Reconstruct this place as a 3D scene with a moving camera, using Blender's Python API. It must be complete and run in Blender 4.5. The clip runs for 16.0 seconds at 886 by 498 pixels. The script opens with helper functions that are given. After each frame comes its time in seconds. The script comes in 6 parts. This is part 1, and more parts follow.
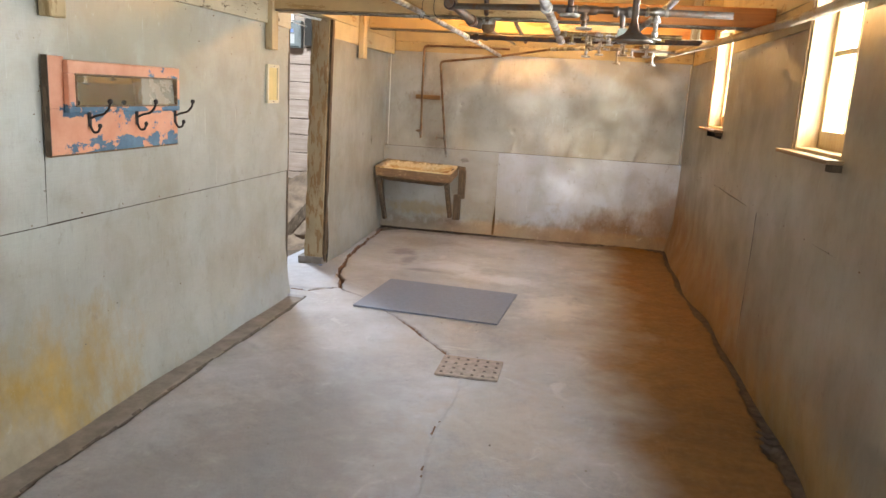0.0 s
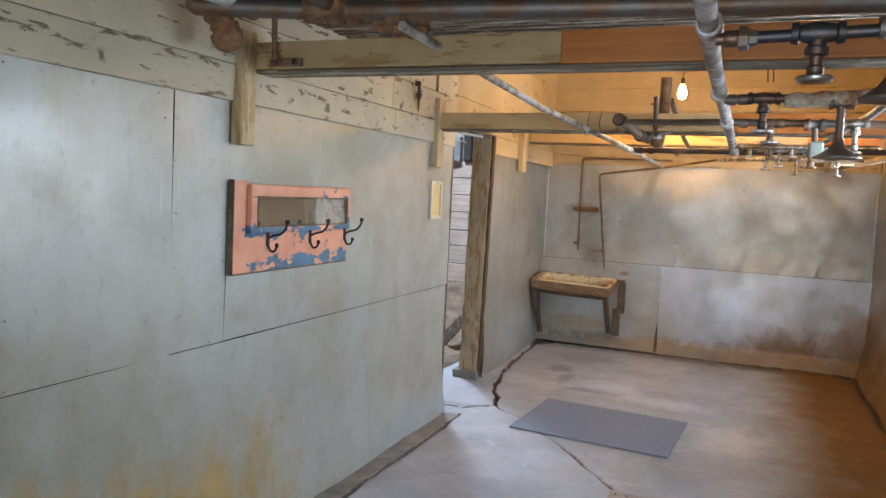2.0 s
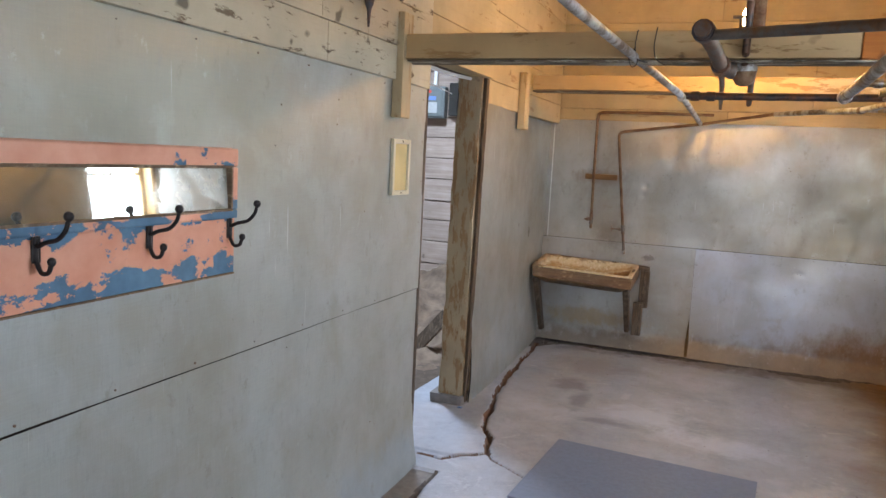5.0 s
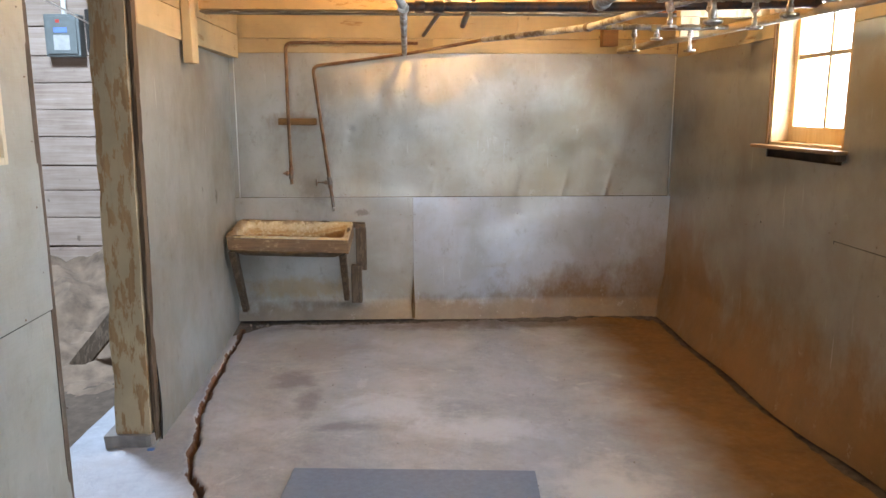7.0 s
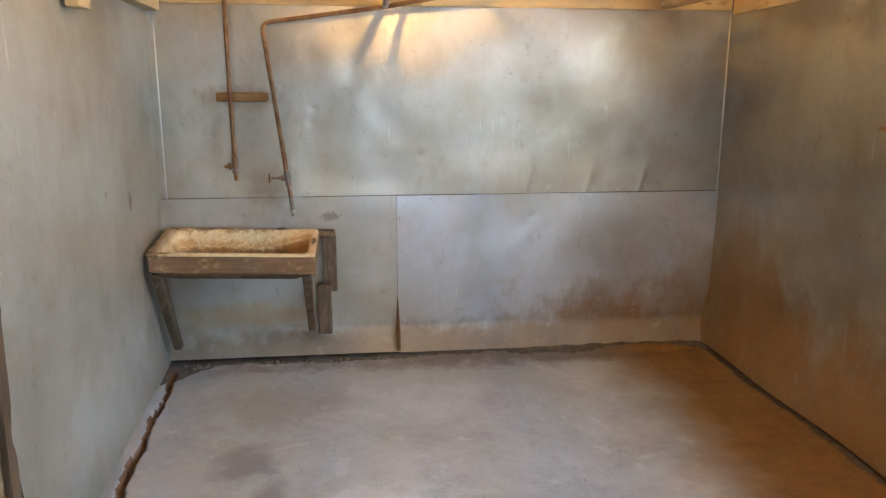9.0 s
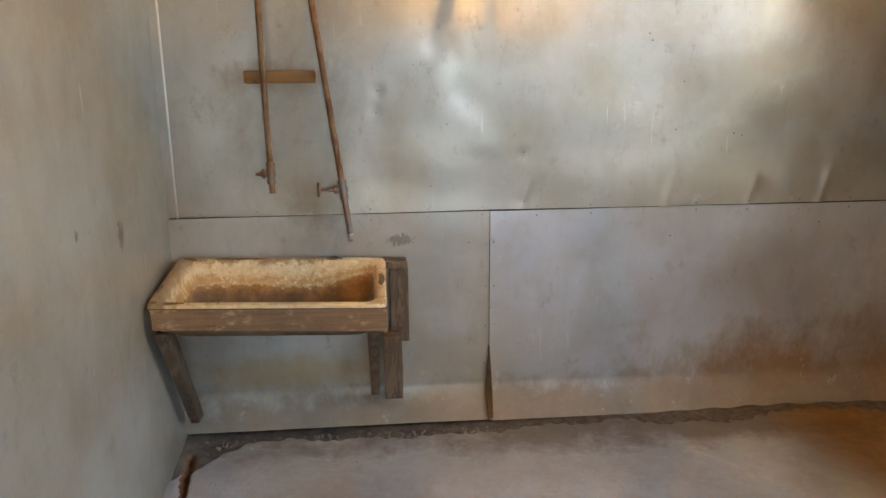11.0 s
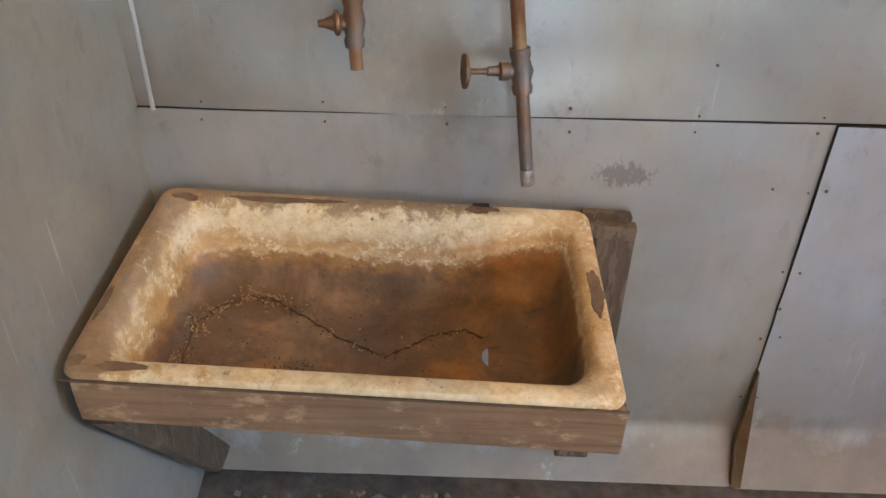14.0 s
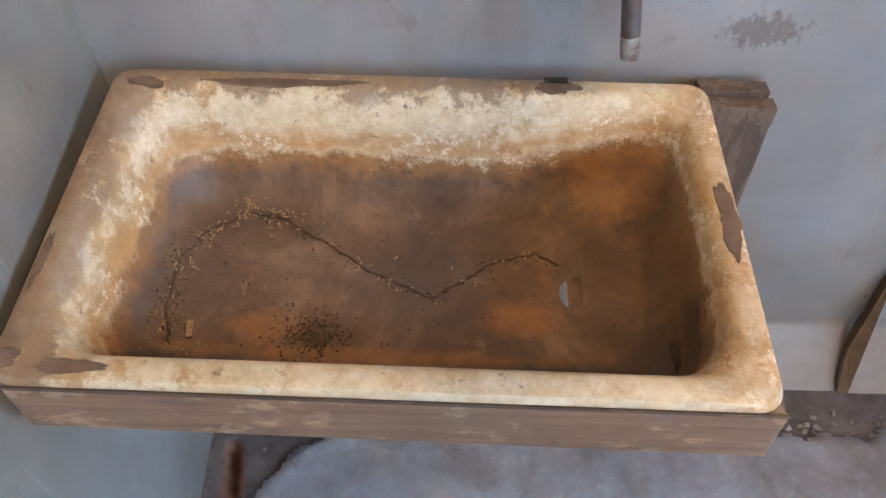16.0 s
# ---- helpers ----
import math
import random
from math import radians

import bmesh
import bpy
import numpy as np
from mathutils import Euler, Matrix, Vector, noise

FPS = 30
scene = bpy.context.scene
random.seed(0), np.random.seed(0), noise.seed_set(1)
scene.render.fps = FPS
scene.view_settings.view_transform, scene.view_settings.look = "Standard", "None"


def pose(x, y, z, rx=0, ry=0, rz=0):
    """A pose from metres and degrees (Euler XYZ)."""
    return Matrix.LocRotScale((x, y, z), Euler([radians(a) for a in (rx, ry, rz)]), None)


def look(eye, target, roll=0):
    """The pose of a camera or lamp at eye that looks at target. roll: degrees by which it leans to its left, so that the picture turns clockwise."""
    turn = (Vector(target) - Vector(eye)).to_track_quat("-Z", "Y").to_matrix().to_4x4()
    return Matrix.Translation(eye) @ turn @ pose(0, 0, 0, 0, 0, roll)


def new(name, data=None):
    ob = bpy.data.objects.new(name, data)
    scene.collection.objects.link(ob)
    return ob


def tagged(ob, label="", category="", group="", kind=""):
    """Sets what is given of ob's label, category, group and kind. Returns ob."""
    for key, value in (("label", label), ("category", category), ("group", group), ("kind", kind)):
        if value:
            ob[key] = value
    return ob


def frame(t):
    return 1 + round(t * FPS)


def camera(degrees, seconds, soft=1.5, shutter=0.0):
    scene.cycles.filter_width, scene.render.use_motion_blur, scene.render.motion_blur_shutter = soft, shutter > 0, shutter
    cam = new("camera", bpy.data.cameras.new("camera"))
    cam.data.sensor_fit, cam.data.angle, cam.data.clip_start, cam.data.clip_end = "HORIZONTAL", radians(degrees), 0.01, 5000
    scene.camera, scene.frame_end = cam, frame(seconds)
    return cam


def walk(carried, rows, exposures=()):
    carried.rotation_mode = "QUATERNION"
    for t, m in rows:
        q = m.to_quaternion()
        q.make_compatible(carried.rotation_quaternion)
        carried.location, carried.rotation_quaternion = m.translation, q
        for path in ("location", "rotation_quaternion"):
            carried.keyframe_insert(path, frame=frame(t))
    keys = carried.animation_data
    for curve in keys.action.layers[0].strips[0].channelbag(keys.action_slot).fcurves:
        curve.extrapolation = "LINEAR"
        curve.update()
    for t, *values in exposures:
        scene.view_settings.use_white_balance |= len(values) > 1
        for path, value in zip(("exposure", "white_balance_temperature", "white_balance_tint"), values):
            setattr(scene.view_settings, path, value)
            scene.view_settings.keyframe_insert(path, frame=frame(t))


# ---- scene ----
cam = camera(62.1, 16.0)
PATH = [
    (0, (0.305, 0.173, 1.603), (-0.048, 2.097, 1.188), 3.3),
    (0.5, (0.295, 0.202, 1.663), (-0.255, 2.109, 1.415), 3.1),
    (1, (0.254, 0.198, 1.679), (-0.444, 2.065, 1.521), 3.4),
    (1.5, (0.196, 0.197, 1.665), (-0.549, 2.048, 1.528), 3.2),
    (2, (0.173, 0.303, 1.652), (-0.585, 2.147, 1.499), 2.8),
    (2.5, (0.125, 0.539, 1.641), (-0.69, 2.358, 1.475), 2.9),
    (3, (0.048, 0.791, 1.616), (-0.723, 2.623, 1.39), 2.2),
    (3.2, (0.0, 0.896, 1.632), (-0.723, 2.743, 1.377), 1.9),
    (5.3, (-0.427, 2.059, 1.66), (-1.148, 3.908, 1.408), 3.2),
    (5.5, (-0.46, 2.15, 1.648), (-1.113, 4.02, 1.372), 3.0),
    (6, (-0.542, 2.415, 1.601), (-0.993, 4.341, 1.305), 1.9),
    (6.3, (-0.553, 2.556, 1.608), (-0.845, 4.511, 1.307), 0.9),
    (6.5, (-0.601, 2.675, 1.618), (-0.778, 4.642, 1.301), 0.4),
    (7, (-0.689, 2.979, 1.617), (-0.6, 4.943, 1.25), 0.0),
    (7.5, (-0.741, 3.273, 1.598), (-0.491, 5.213, 1.178), 0.6),
    (8, (-0.735, 3.648, 1.604), (-0.501, 5.589, 1.18), 0.5),
    (8.2, (-0.758, 3.787, 1.603), (-0.531, 5.73, 1.189), 0.3),
    (10.3, (-1.033, 5.104, 1.565), (-0.812, 7.036, 1.1), -0.3),
    (10.5, (-1.05, 5.234, 1.568), (-0.85, 7.167, 1.096), -0.4),
    (11, (-1.139, 5.555, 1.595), (-0.974, 7.486, 1.103), -0.5),
    (11.5, (-1.183, 5.869, 1.576), (-1.046, 7.798, 1.065), -0.7),
    (12, (-1.246, 6.207, 1.619), (-1.127, 8.131, 1.085), -0.7),
    (12.5, (-1.363, 6.529, 1.615), (-1.256, 8.435, 1.019), -0.4),
    (13, (-1.39, 6.828, 1.597), (-1.294, 8.707, 0.918), -0.1),
    (13.5, (-1.37, 7.131, 1.55), (-1.343, 8.934, 0.683), 0.5),
    (14, (-1.399, 7.334, 1.523), (-1.429, 9.013, 0.438), 1.2),
    (14.5, (-1.466, 7.542, 1.454), (-1.549, 9.07, 0.166), -0.2),
    (15, (-1.49, 7.662, 1.444), (-1.557, 9.068, 0.022), -1.1),
    (15.5, (-1.488, 7.74, 1.445), (-1.549, 9.077, -0.042), -1.5),
    (16, (-1.464, 7.745, 1.428), (-1.547, 9.07, -0.069), -2.0),
]
EXPOSURES = [(0.0, 0.66, 9300, 19), (0.5, 0.42, 9500, 20), (1.5, 0.36, 8100, 17), (3.0, 0.24, 7350, 18), (5.5, 0.12, 7450, 18), (6.5, 0.32, 7600, 17), (8.0, 0.66, 7050, 12), (11.0, 0.47, 7600, 12), (13.0, 0.58, 7200, 13), (14.5, 1.02, 6300, 13), (16.0, 1.16, 5600, 13)]
walk(cam, [(t, look(eye, target, roll)) for t, eye, target, roll in PATH], EXPOSURES)


# ---- light and exposure ----
world = bpy.data.worlds.new("sky")
scene.world = world
world.use_nodes = True
wn = world.node_tree.nodes
sky = wn.new("ShaderNodeTexSky")
sky.sky_type, sky.sun_disc = "NISHITA", False
sky.sun_elevation, sky.sun_rotation = radians(38), radians(150)
world.node_tree.links.new(sky.outputs[0], wn["Background"].inputs[0])
wn["Background"].inputs[1].default_value = 0.12
sun = new("sun", bpy.data.lights.new("sun", "SUN"))
sun.data.energy, sun.data.angle, sun.data.color = 2.5, radians(0.5), (1, 0.95, 0.86)
sun.matrix_world = look((0, 0, 10), (3.0, 6.5, 2.0))


def window_light(name, eye, target, w, h, watts, colour):
    lamp = new(name, bpy.data.lights.new(name, "AREA"))
    lamp.data.shape, lamp.data.size, lamp.data.size_y = "RECTANGLE", w, h
    lamp.data.energy, lamp.data.color = watts, colour
    lamp.matrix_world = look(eye, target)
    return lamp


DAY = (0.57, 0.77, 1.0)
window_light("daylight_near_window", (1.60, 3.88, 1.85), (0.0, 3.88, 1.85), 1.0, 1.1, 130, DAY)
window_light("daylight_far_window", (1.60, 6.77, 1.82), (0.0, 6.77, 1.82), 1.0, 1.1, 140, DAY)
window_light("daylight_entrance", (0.3, -1.3, 1.25), (0.0, 3.0, 1.35), 1.3, 1.8, 68, DAY)
window_light("daylight_roof_hatch", (-3.25, 7.65, 3.22), (-3.05, 7.45, 0.0), 0.5, 0.5, 210, (0.50, 0.72, 1.0))


# ---- materials ----
def nodes_of(name):
    m = bpy.data.materials.new(name)
    m.use_nodes = True
    nt = m.node_tree
    return m, nt, nt.nodes["Principled BSDF"]


def tex(nt, scale, detail=6, rough=0.6, stretch=(1, 1, 1), kind="ShaderNodeTexNoise", dist=0.0, offset=(0, 0, 0)):
    co = nt.nodes.new("ShaderNodeTexCoord")
    mp = nt.nodes.new("ShaderNodeMapping")
    mp.inputs["Scale"].default_value = stretch
    mp.inputs["Location"].default_value = offset
    nt.links.new(co.outputs["Object"], mp.inputs[0])
    n = nt.nodes.new(kind)
    n.inputs["Scale"].default_value = scale
    if kind == "ShaderNodeTexNoise":
        n.inputs["Detail"].default_value, n.inputs["Roughness"].default_value = detail, rough
        n.inputs["Distortion"].default_value = dist
    nt.links.new(mp.outputs[0], n.inputs["Vector"])
    return n.outputs[0]


def ramp(nt, fac, *stops):
    r = nt.nodes.new("ShaderNodeValToRGB")
    while len(r.color_ramp.elements) < len(stops):
        r.color_ramp.elements.new(0.5)
    for e, (p, c) in zip(r.color_ramp.elements, stops):
        e.position = p
        e.color = (*c, 1) if not isinstance(c, (int, float)) else (c, c, c, 1)
    nt.links.new(fac, r.inputs[0])
    return r.outputs[0]


def mix(nt, fac, a, b, mode="MIX"):
    n = nt.nodes.new("ShaderNodeMix")
    n.data_type, n.blend_type = "RGBA", mode
    for i, v in ((0, fac), (6, a), (7, b)):
        if isinstance(v, (int, float)):
            n.inputs[i].default_value = v if i == 0 else (v, v, v, 1)
        elif isinstance(v, tuple):
            n.inputs[i].default_value = (*v, 1)
        else:
            nt.links.new(v, n.inputs[i])
    return n.outputs[2]


def bump(nt, bsdf, height, strength=0.3, dist=0.01, after=None):
    b = nt.nodes.new("ShaderNodeBump")
    b.inputs["Strength"].default_value, b.inputs["Distance"].default_value = strength, dist
    nt.links.new(height, b.inputs["Height"])
    if after:
        nt.links.new(after, b.inputs["Normal"])
    nt.links.new(b.outputs[0], bsdf.inputs["Normal"])
    return b.outputs[0]


def axis(nt, i):
    co = nt.nodes.new("ShaderNodeTexCoord")
    sp = nt.nodes.new("ShaderNodeSeparateXYZ")
    nt.links.new(co.outputs["Object"], sp.inputs[0])
    return sp.outputs[i]


def maths(nt, op, a, b=0.0, clamp=False):
    n = nt.nodes.new("ShaderNodeMath")
    n.operation, n.use_clamp = op, clamp
    for i, v in ((0, a), (1, b)):
        if isinstance(v, (int, float)):
            n.inputs[i].default_value = v
        else:
            nt.links.new(v, n.inputs[i])
    return n.outputs[0]


def random_of(nt):
    return nt.nodes.new("ShaderNodeObjectInfo").outputs["Random"]


def sheet_metal(name, stains_and_light=(), tone=(0.43, 0.43, 0.40), metal=0.75, rough=0.37, weave=0.0, wavy=0.24, runs=1.0):
    """Aluminium-painted galvanised sheet, mottled and dented, with scuffs and rust bloom near the floor."""
    m, nt, b = nodes_of(name)
    drip = tex(nt, 3.0, 8, 0.65, (1.6, 1.6, 0.6), dist=0.5)
    cloud = tex(nt, 0.9, 4, 0.55)
    speck = tex(nt, 85, 5, 0.8, (1, 1, 0.8), dist=0.8)

    def shade(*f):
        return tuple(c * q for c, q in zip(tone, f))

    col = ramp(nt, cloud, (0.34, shade(0.80, 0.74, 0.64)), (0.5, tone), (0.66, shade(1.10, 1.16, 1.22)))
    mottle = tex(nt, 3.6, 6, 0.60, dist=0.5, offset=(7, 3, 5))
    col = mix(nt, ramp(nt, mottle, (0.48, 0.0), (0.70, 0.50)), col, shade(0.80, 0.72, 0.58))
    col = mix(nt, ramp(nt, mottle, (0.30, 0.40), (0.48, 0.0)), col, shade(1.12, 1.18, 1.16))
    run = tex(nt, 7.0, 6, 0.6, (1.9, 1.9, 0.22), offset=(1, 4, 2))
    col = mix(nt, ramp(nt, run, (0.60, 0.0), (0.72, 0.34 * runs)), col, shade(0.62, 0.56, 0.48))
    col = mix(nt, ramp(nt, drip, (0.52, 0.0), (0.74, 0.20 + 0.20 * runs)), col, shade(0.66, 0.60, 0.52))
    for rot, off in ((0.5, 0.0), (-0.7, 5.0)):
        co = nt.nodes.new("ShaderNodeTexCoord")
        mp = nt.nodes.new("ShaderNodeMapping")
        mp.inputs["Rotation"].default_value = (rot, rot, 0)
        mp.inputs["Location"].default_value = (off, off, off)
        mp.inputs["Scale"].default_value = (26, 26, 1.6)
        nt.links.new(co.outputs["Object"], mp.inputs[0])
        ns = nt.nodes.new("ShaderNodeTexNoise")
        ns.inputs["Scale"].default_value, ns.inputs["Detail"].default_value = 1.6, 4
        nt.links.new(mp.outputs[0], ns.inputs["Vector"])
        patch = ramp(nt, tex(nt, 1.7, 3, 0.5, offset=(off, 2, 1)), (0.5, 0.0), (0.62, 1.0))
        col = mix(nt, maths(nt, "MULTIPLY", ramp(nt, ns.outputs[0], (0.68, 0.0), (0.73, 0.55)), patch), col, (0.66, 0.67, 0.66))
    col = mix(nt, ramp(nt, tex(nt, 22, 6, 0.75, (1, 1, 0.5)), (0.56, 0.0), (0.72, 0.45)), col, tuple(c * 0.66 for c in tone))
    fine = mix(nt, 0.5, ramp(nt, tex(nt, 4, 3, 0.6, (60, 60, 3)), (0.35, 0.0), (0.65, 1.0)), ramp(nt, tex(nt, 4, 3, 0.6, (3, 3, 60)), (0.35, 0.0), (0.65, 1.0)))
    col = mix(nt, ramp(nt, fine, (0.25, weave), (0.7, 0.0)), col, tuple(c * 0.5 for c in tone))
    dull = 0.0
    for (cx, cy, cz), (rx, ry, rz), stain_or_light, most in stains_and_light:
        co = nt.nodes.new("ShaderNodeTexCoord")
        mp = nt.nodes.new("ShaderNodeMapping")
        mp.vector_type = "POINT"
        mp.inputs["Scale"].default_value = (1 / rx, 1 / ry, 1 / rz)
        mp.inputs["Location"].default_value = (-cx / rx, -cy / ry, -cz / rz)
        nt.links.new(co.outputs["Object"], mp.inputs[0])
        ln = nt.nodes.new("ShaderNodeVectorMath")
        ln.operation = "LENGTH"
        nt.links.new(mp.outputs[0], ln.inputs[0])
        d = maths(nt, "ADD", ln.outputs["Value"], maths(nt, "MULTIPLY", maths(nt, "SUBTRACT", tex(nt, max(3.5, 1.3 / rz), 8, 0.7, (1, 1, 0.6)), 0.5), 1.9))
        tint = ramp(nt, tex(nt, 5, 7, 0.7), (0.35, tuple(c * 0.7 for c in stain_or_light)), (0.7, stain_or_light))
        mask = ramp(nt, d, (0.45, most), (1.05, 0.0))
        if rz < 0.08:
            grit = maths(nt, "ADD", ln.outputs["Value"], maths(nt, "MULTIPLY", maths(nt, "SUBTRACT", tex(nt, 75, 9, 0.8, (1, 1, 0.6)), 0.5), 4.0))
            mask = ramp(nt, grit, (0.45, most), (0.85, 0.0))
        col = mix(nt, mask, col, tint)
        dull = maths(nt, "MAXIMUM", mask, dull)
    flyspeck = maths(nt, "MULTIPLY", ramp(nt, speck, (0.64, 0.0), (0.72, 0.75)), ramp(nt, tex(nt, 2.1, 5, 0.6, offset=(4, 4, 9)), (0.47, 0.05), (0.62, 1.0)))
    col = mix(nt, flyspeck, col, (0.13, 0.11, 0.085))
    grit_ = tex(nt, 11, 10, 0.78, (1, 1, 0.7), offset=(2, 9, 4))
    col = mix(nt, ramp(nt, grit_, (0.58, 0.0), (0.66, 0.42)), col, shade(0.58, 0.52, 0.44))
    col = mix(nt, ramp(nt, grit_, (0.33, 0.35), (0.40, 0.0)), col, shade(1.30, 1.32, 1.34))
    nt.links.new(col, b.inputs["Base Color"])
    if stains_and_light:
        nt.links.new(maths(nt, "MULTIPLY", maths(nt, "SUBTRACT", 1.0, dull), metal), b.inputs["Metallic"])
    nt.links.new(ramp(nt, tex(nt, 2.6, 7, 0.65), (0.33, rough - 0.06), (0.67, rough + 0.18)), b.inputs["Roughness"])
    first = bump(nt, b, tex(nt, 1.9, 2, 0.4), wavy, 0.05)
    second = bump(nt, b, tex(nt, 6.5, 3, 0.5, dist=0.6), wavy * 0.35, 0.008, first)
    bump(nt, b, tex(nt, 180, 3, 0.6), 0.06, 0.002, second)
    return m


def old_wood(name, dark, light, along="y", scale=1.0, paint=None, cover=0.5, rough=0.75, flakes=7):
    """Weathered wood, grain along one axis; paint (colour) with cover peels off in flakes."""
    m, nt, b = nodes_of(name)
    st = {"x": (0.6, 14, 14), "y": (14, 0.6, 14), "z": (14, 14, 0.6)}[along]
    grain = tex(nt, 3.0 * scale, 8, 0.65, st, dist=0.6)
    broad = tex(nt, 2.2, 5, 0.6)
    col = ramp(nt, grain, (0.3, dark), (0.7, light))
    col = mix(nt, 0.35, col, ramp(nt, broad, (0.3, tuple(c * 0.6 for c in dark)), (0.7, tuple(min(1, c * 1.15) for c in light))))
    var = ramp(nt, random_of(nt), (0.0, 0.82), (1.0, 1.0))
    height = grain
    if paint:
        st2 = {"x": (0.35, 1.6, 1.6), "y": (1.6, 0.35, 1.6), "z": (1.6, 1.6, 0.35)}[along]
        flake = tex(nt, flakes, 9, 0.72, st2, offset=(3, 1, 7))
        edge = 0.36 + 0.28 * (1 - cover)
        mask = ramp(nt, flake, (edge - 0.012, 0.0), (edge + 0.012, 1.0))
        pc = ramp(nt, tex(nt, 3, 7, 0.65), (0.25, tuple(c * 0.72 for c in paint)), (0.75, paint))
        pc = mix(nt, ramp(nt, grain, (0.55, 0.0), (0.8, 0.4)), pc, tuple(c * 0.55 for c in paint))
        col = mix(nt, mask, col, pc)
        height = maths(nt, "ADD", maths(nt, "MULTIPLY", grain, 0.5), mask)
    col = mix(nt, 1.0, col, var, "MULTIPLY")
    knot = tex(nt, 9, 2, 0.5, (1, 1, 1), offset=(9, 2, 4))
    col = mix(nt, ramp(nt, knot, (0.70, 0.0), (0.76, 0.75)), col, tuple(c * 0.35 for c in dark))
    nt.links.new(col, b.inputs["Base Color"])
    b.inputs["Roughness"].default_value = rough
    bump(nt, b, height, 0.35, 0.004)
    return m


def pipe_metal(name, base, spots, rough=0.5, metal=0.6, cover=0.5):
    m, nt, b = nodes_of(name)
    n = tex(nt, 9, 9, 0.7)
    col = ramp(nt, n, (0.48 - 0.15 * cover, spots), (0.56, base))
    col = mix(nt, ramp(nt, tex(nt, 60, 4, 0.7), (0.55, 0.0), (0.75, 0.6)), col, tuple(c * 0.4 for c in base))
    nt.links.new(col, b.inputs["Base Color"])
    b.inputs["Metallic"].default_value, b.inputs["Roughness"].default_value = metal, rough
    bump(nt, b, tex(nt, 70, 5, 0.7), 0.4, 0.003)
    return m


def plain(name, col, rough=0.6, metal=0.0, var=0.25, scale=20, bmp=0.2):
    m, nt, b = nodes_of(name)
    c = ramp(nt, tex(nt, scale, 6, 0.65), (0.3, tuple(x * (1 - var) for x in col)), (0.7, tuple(min(1, x * (1 + var * 0.6)) for x in col)))
    nt.links.new(c, b.inputs["Base Color"])
    b.inputs["Roughness"].default_value, b.inputs["Metallic"].default_value = rough, metal
    bump(nt, b, tex(nt, scale * 4, 5, 0.65), bmp, 0.002)
    return m


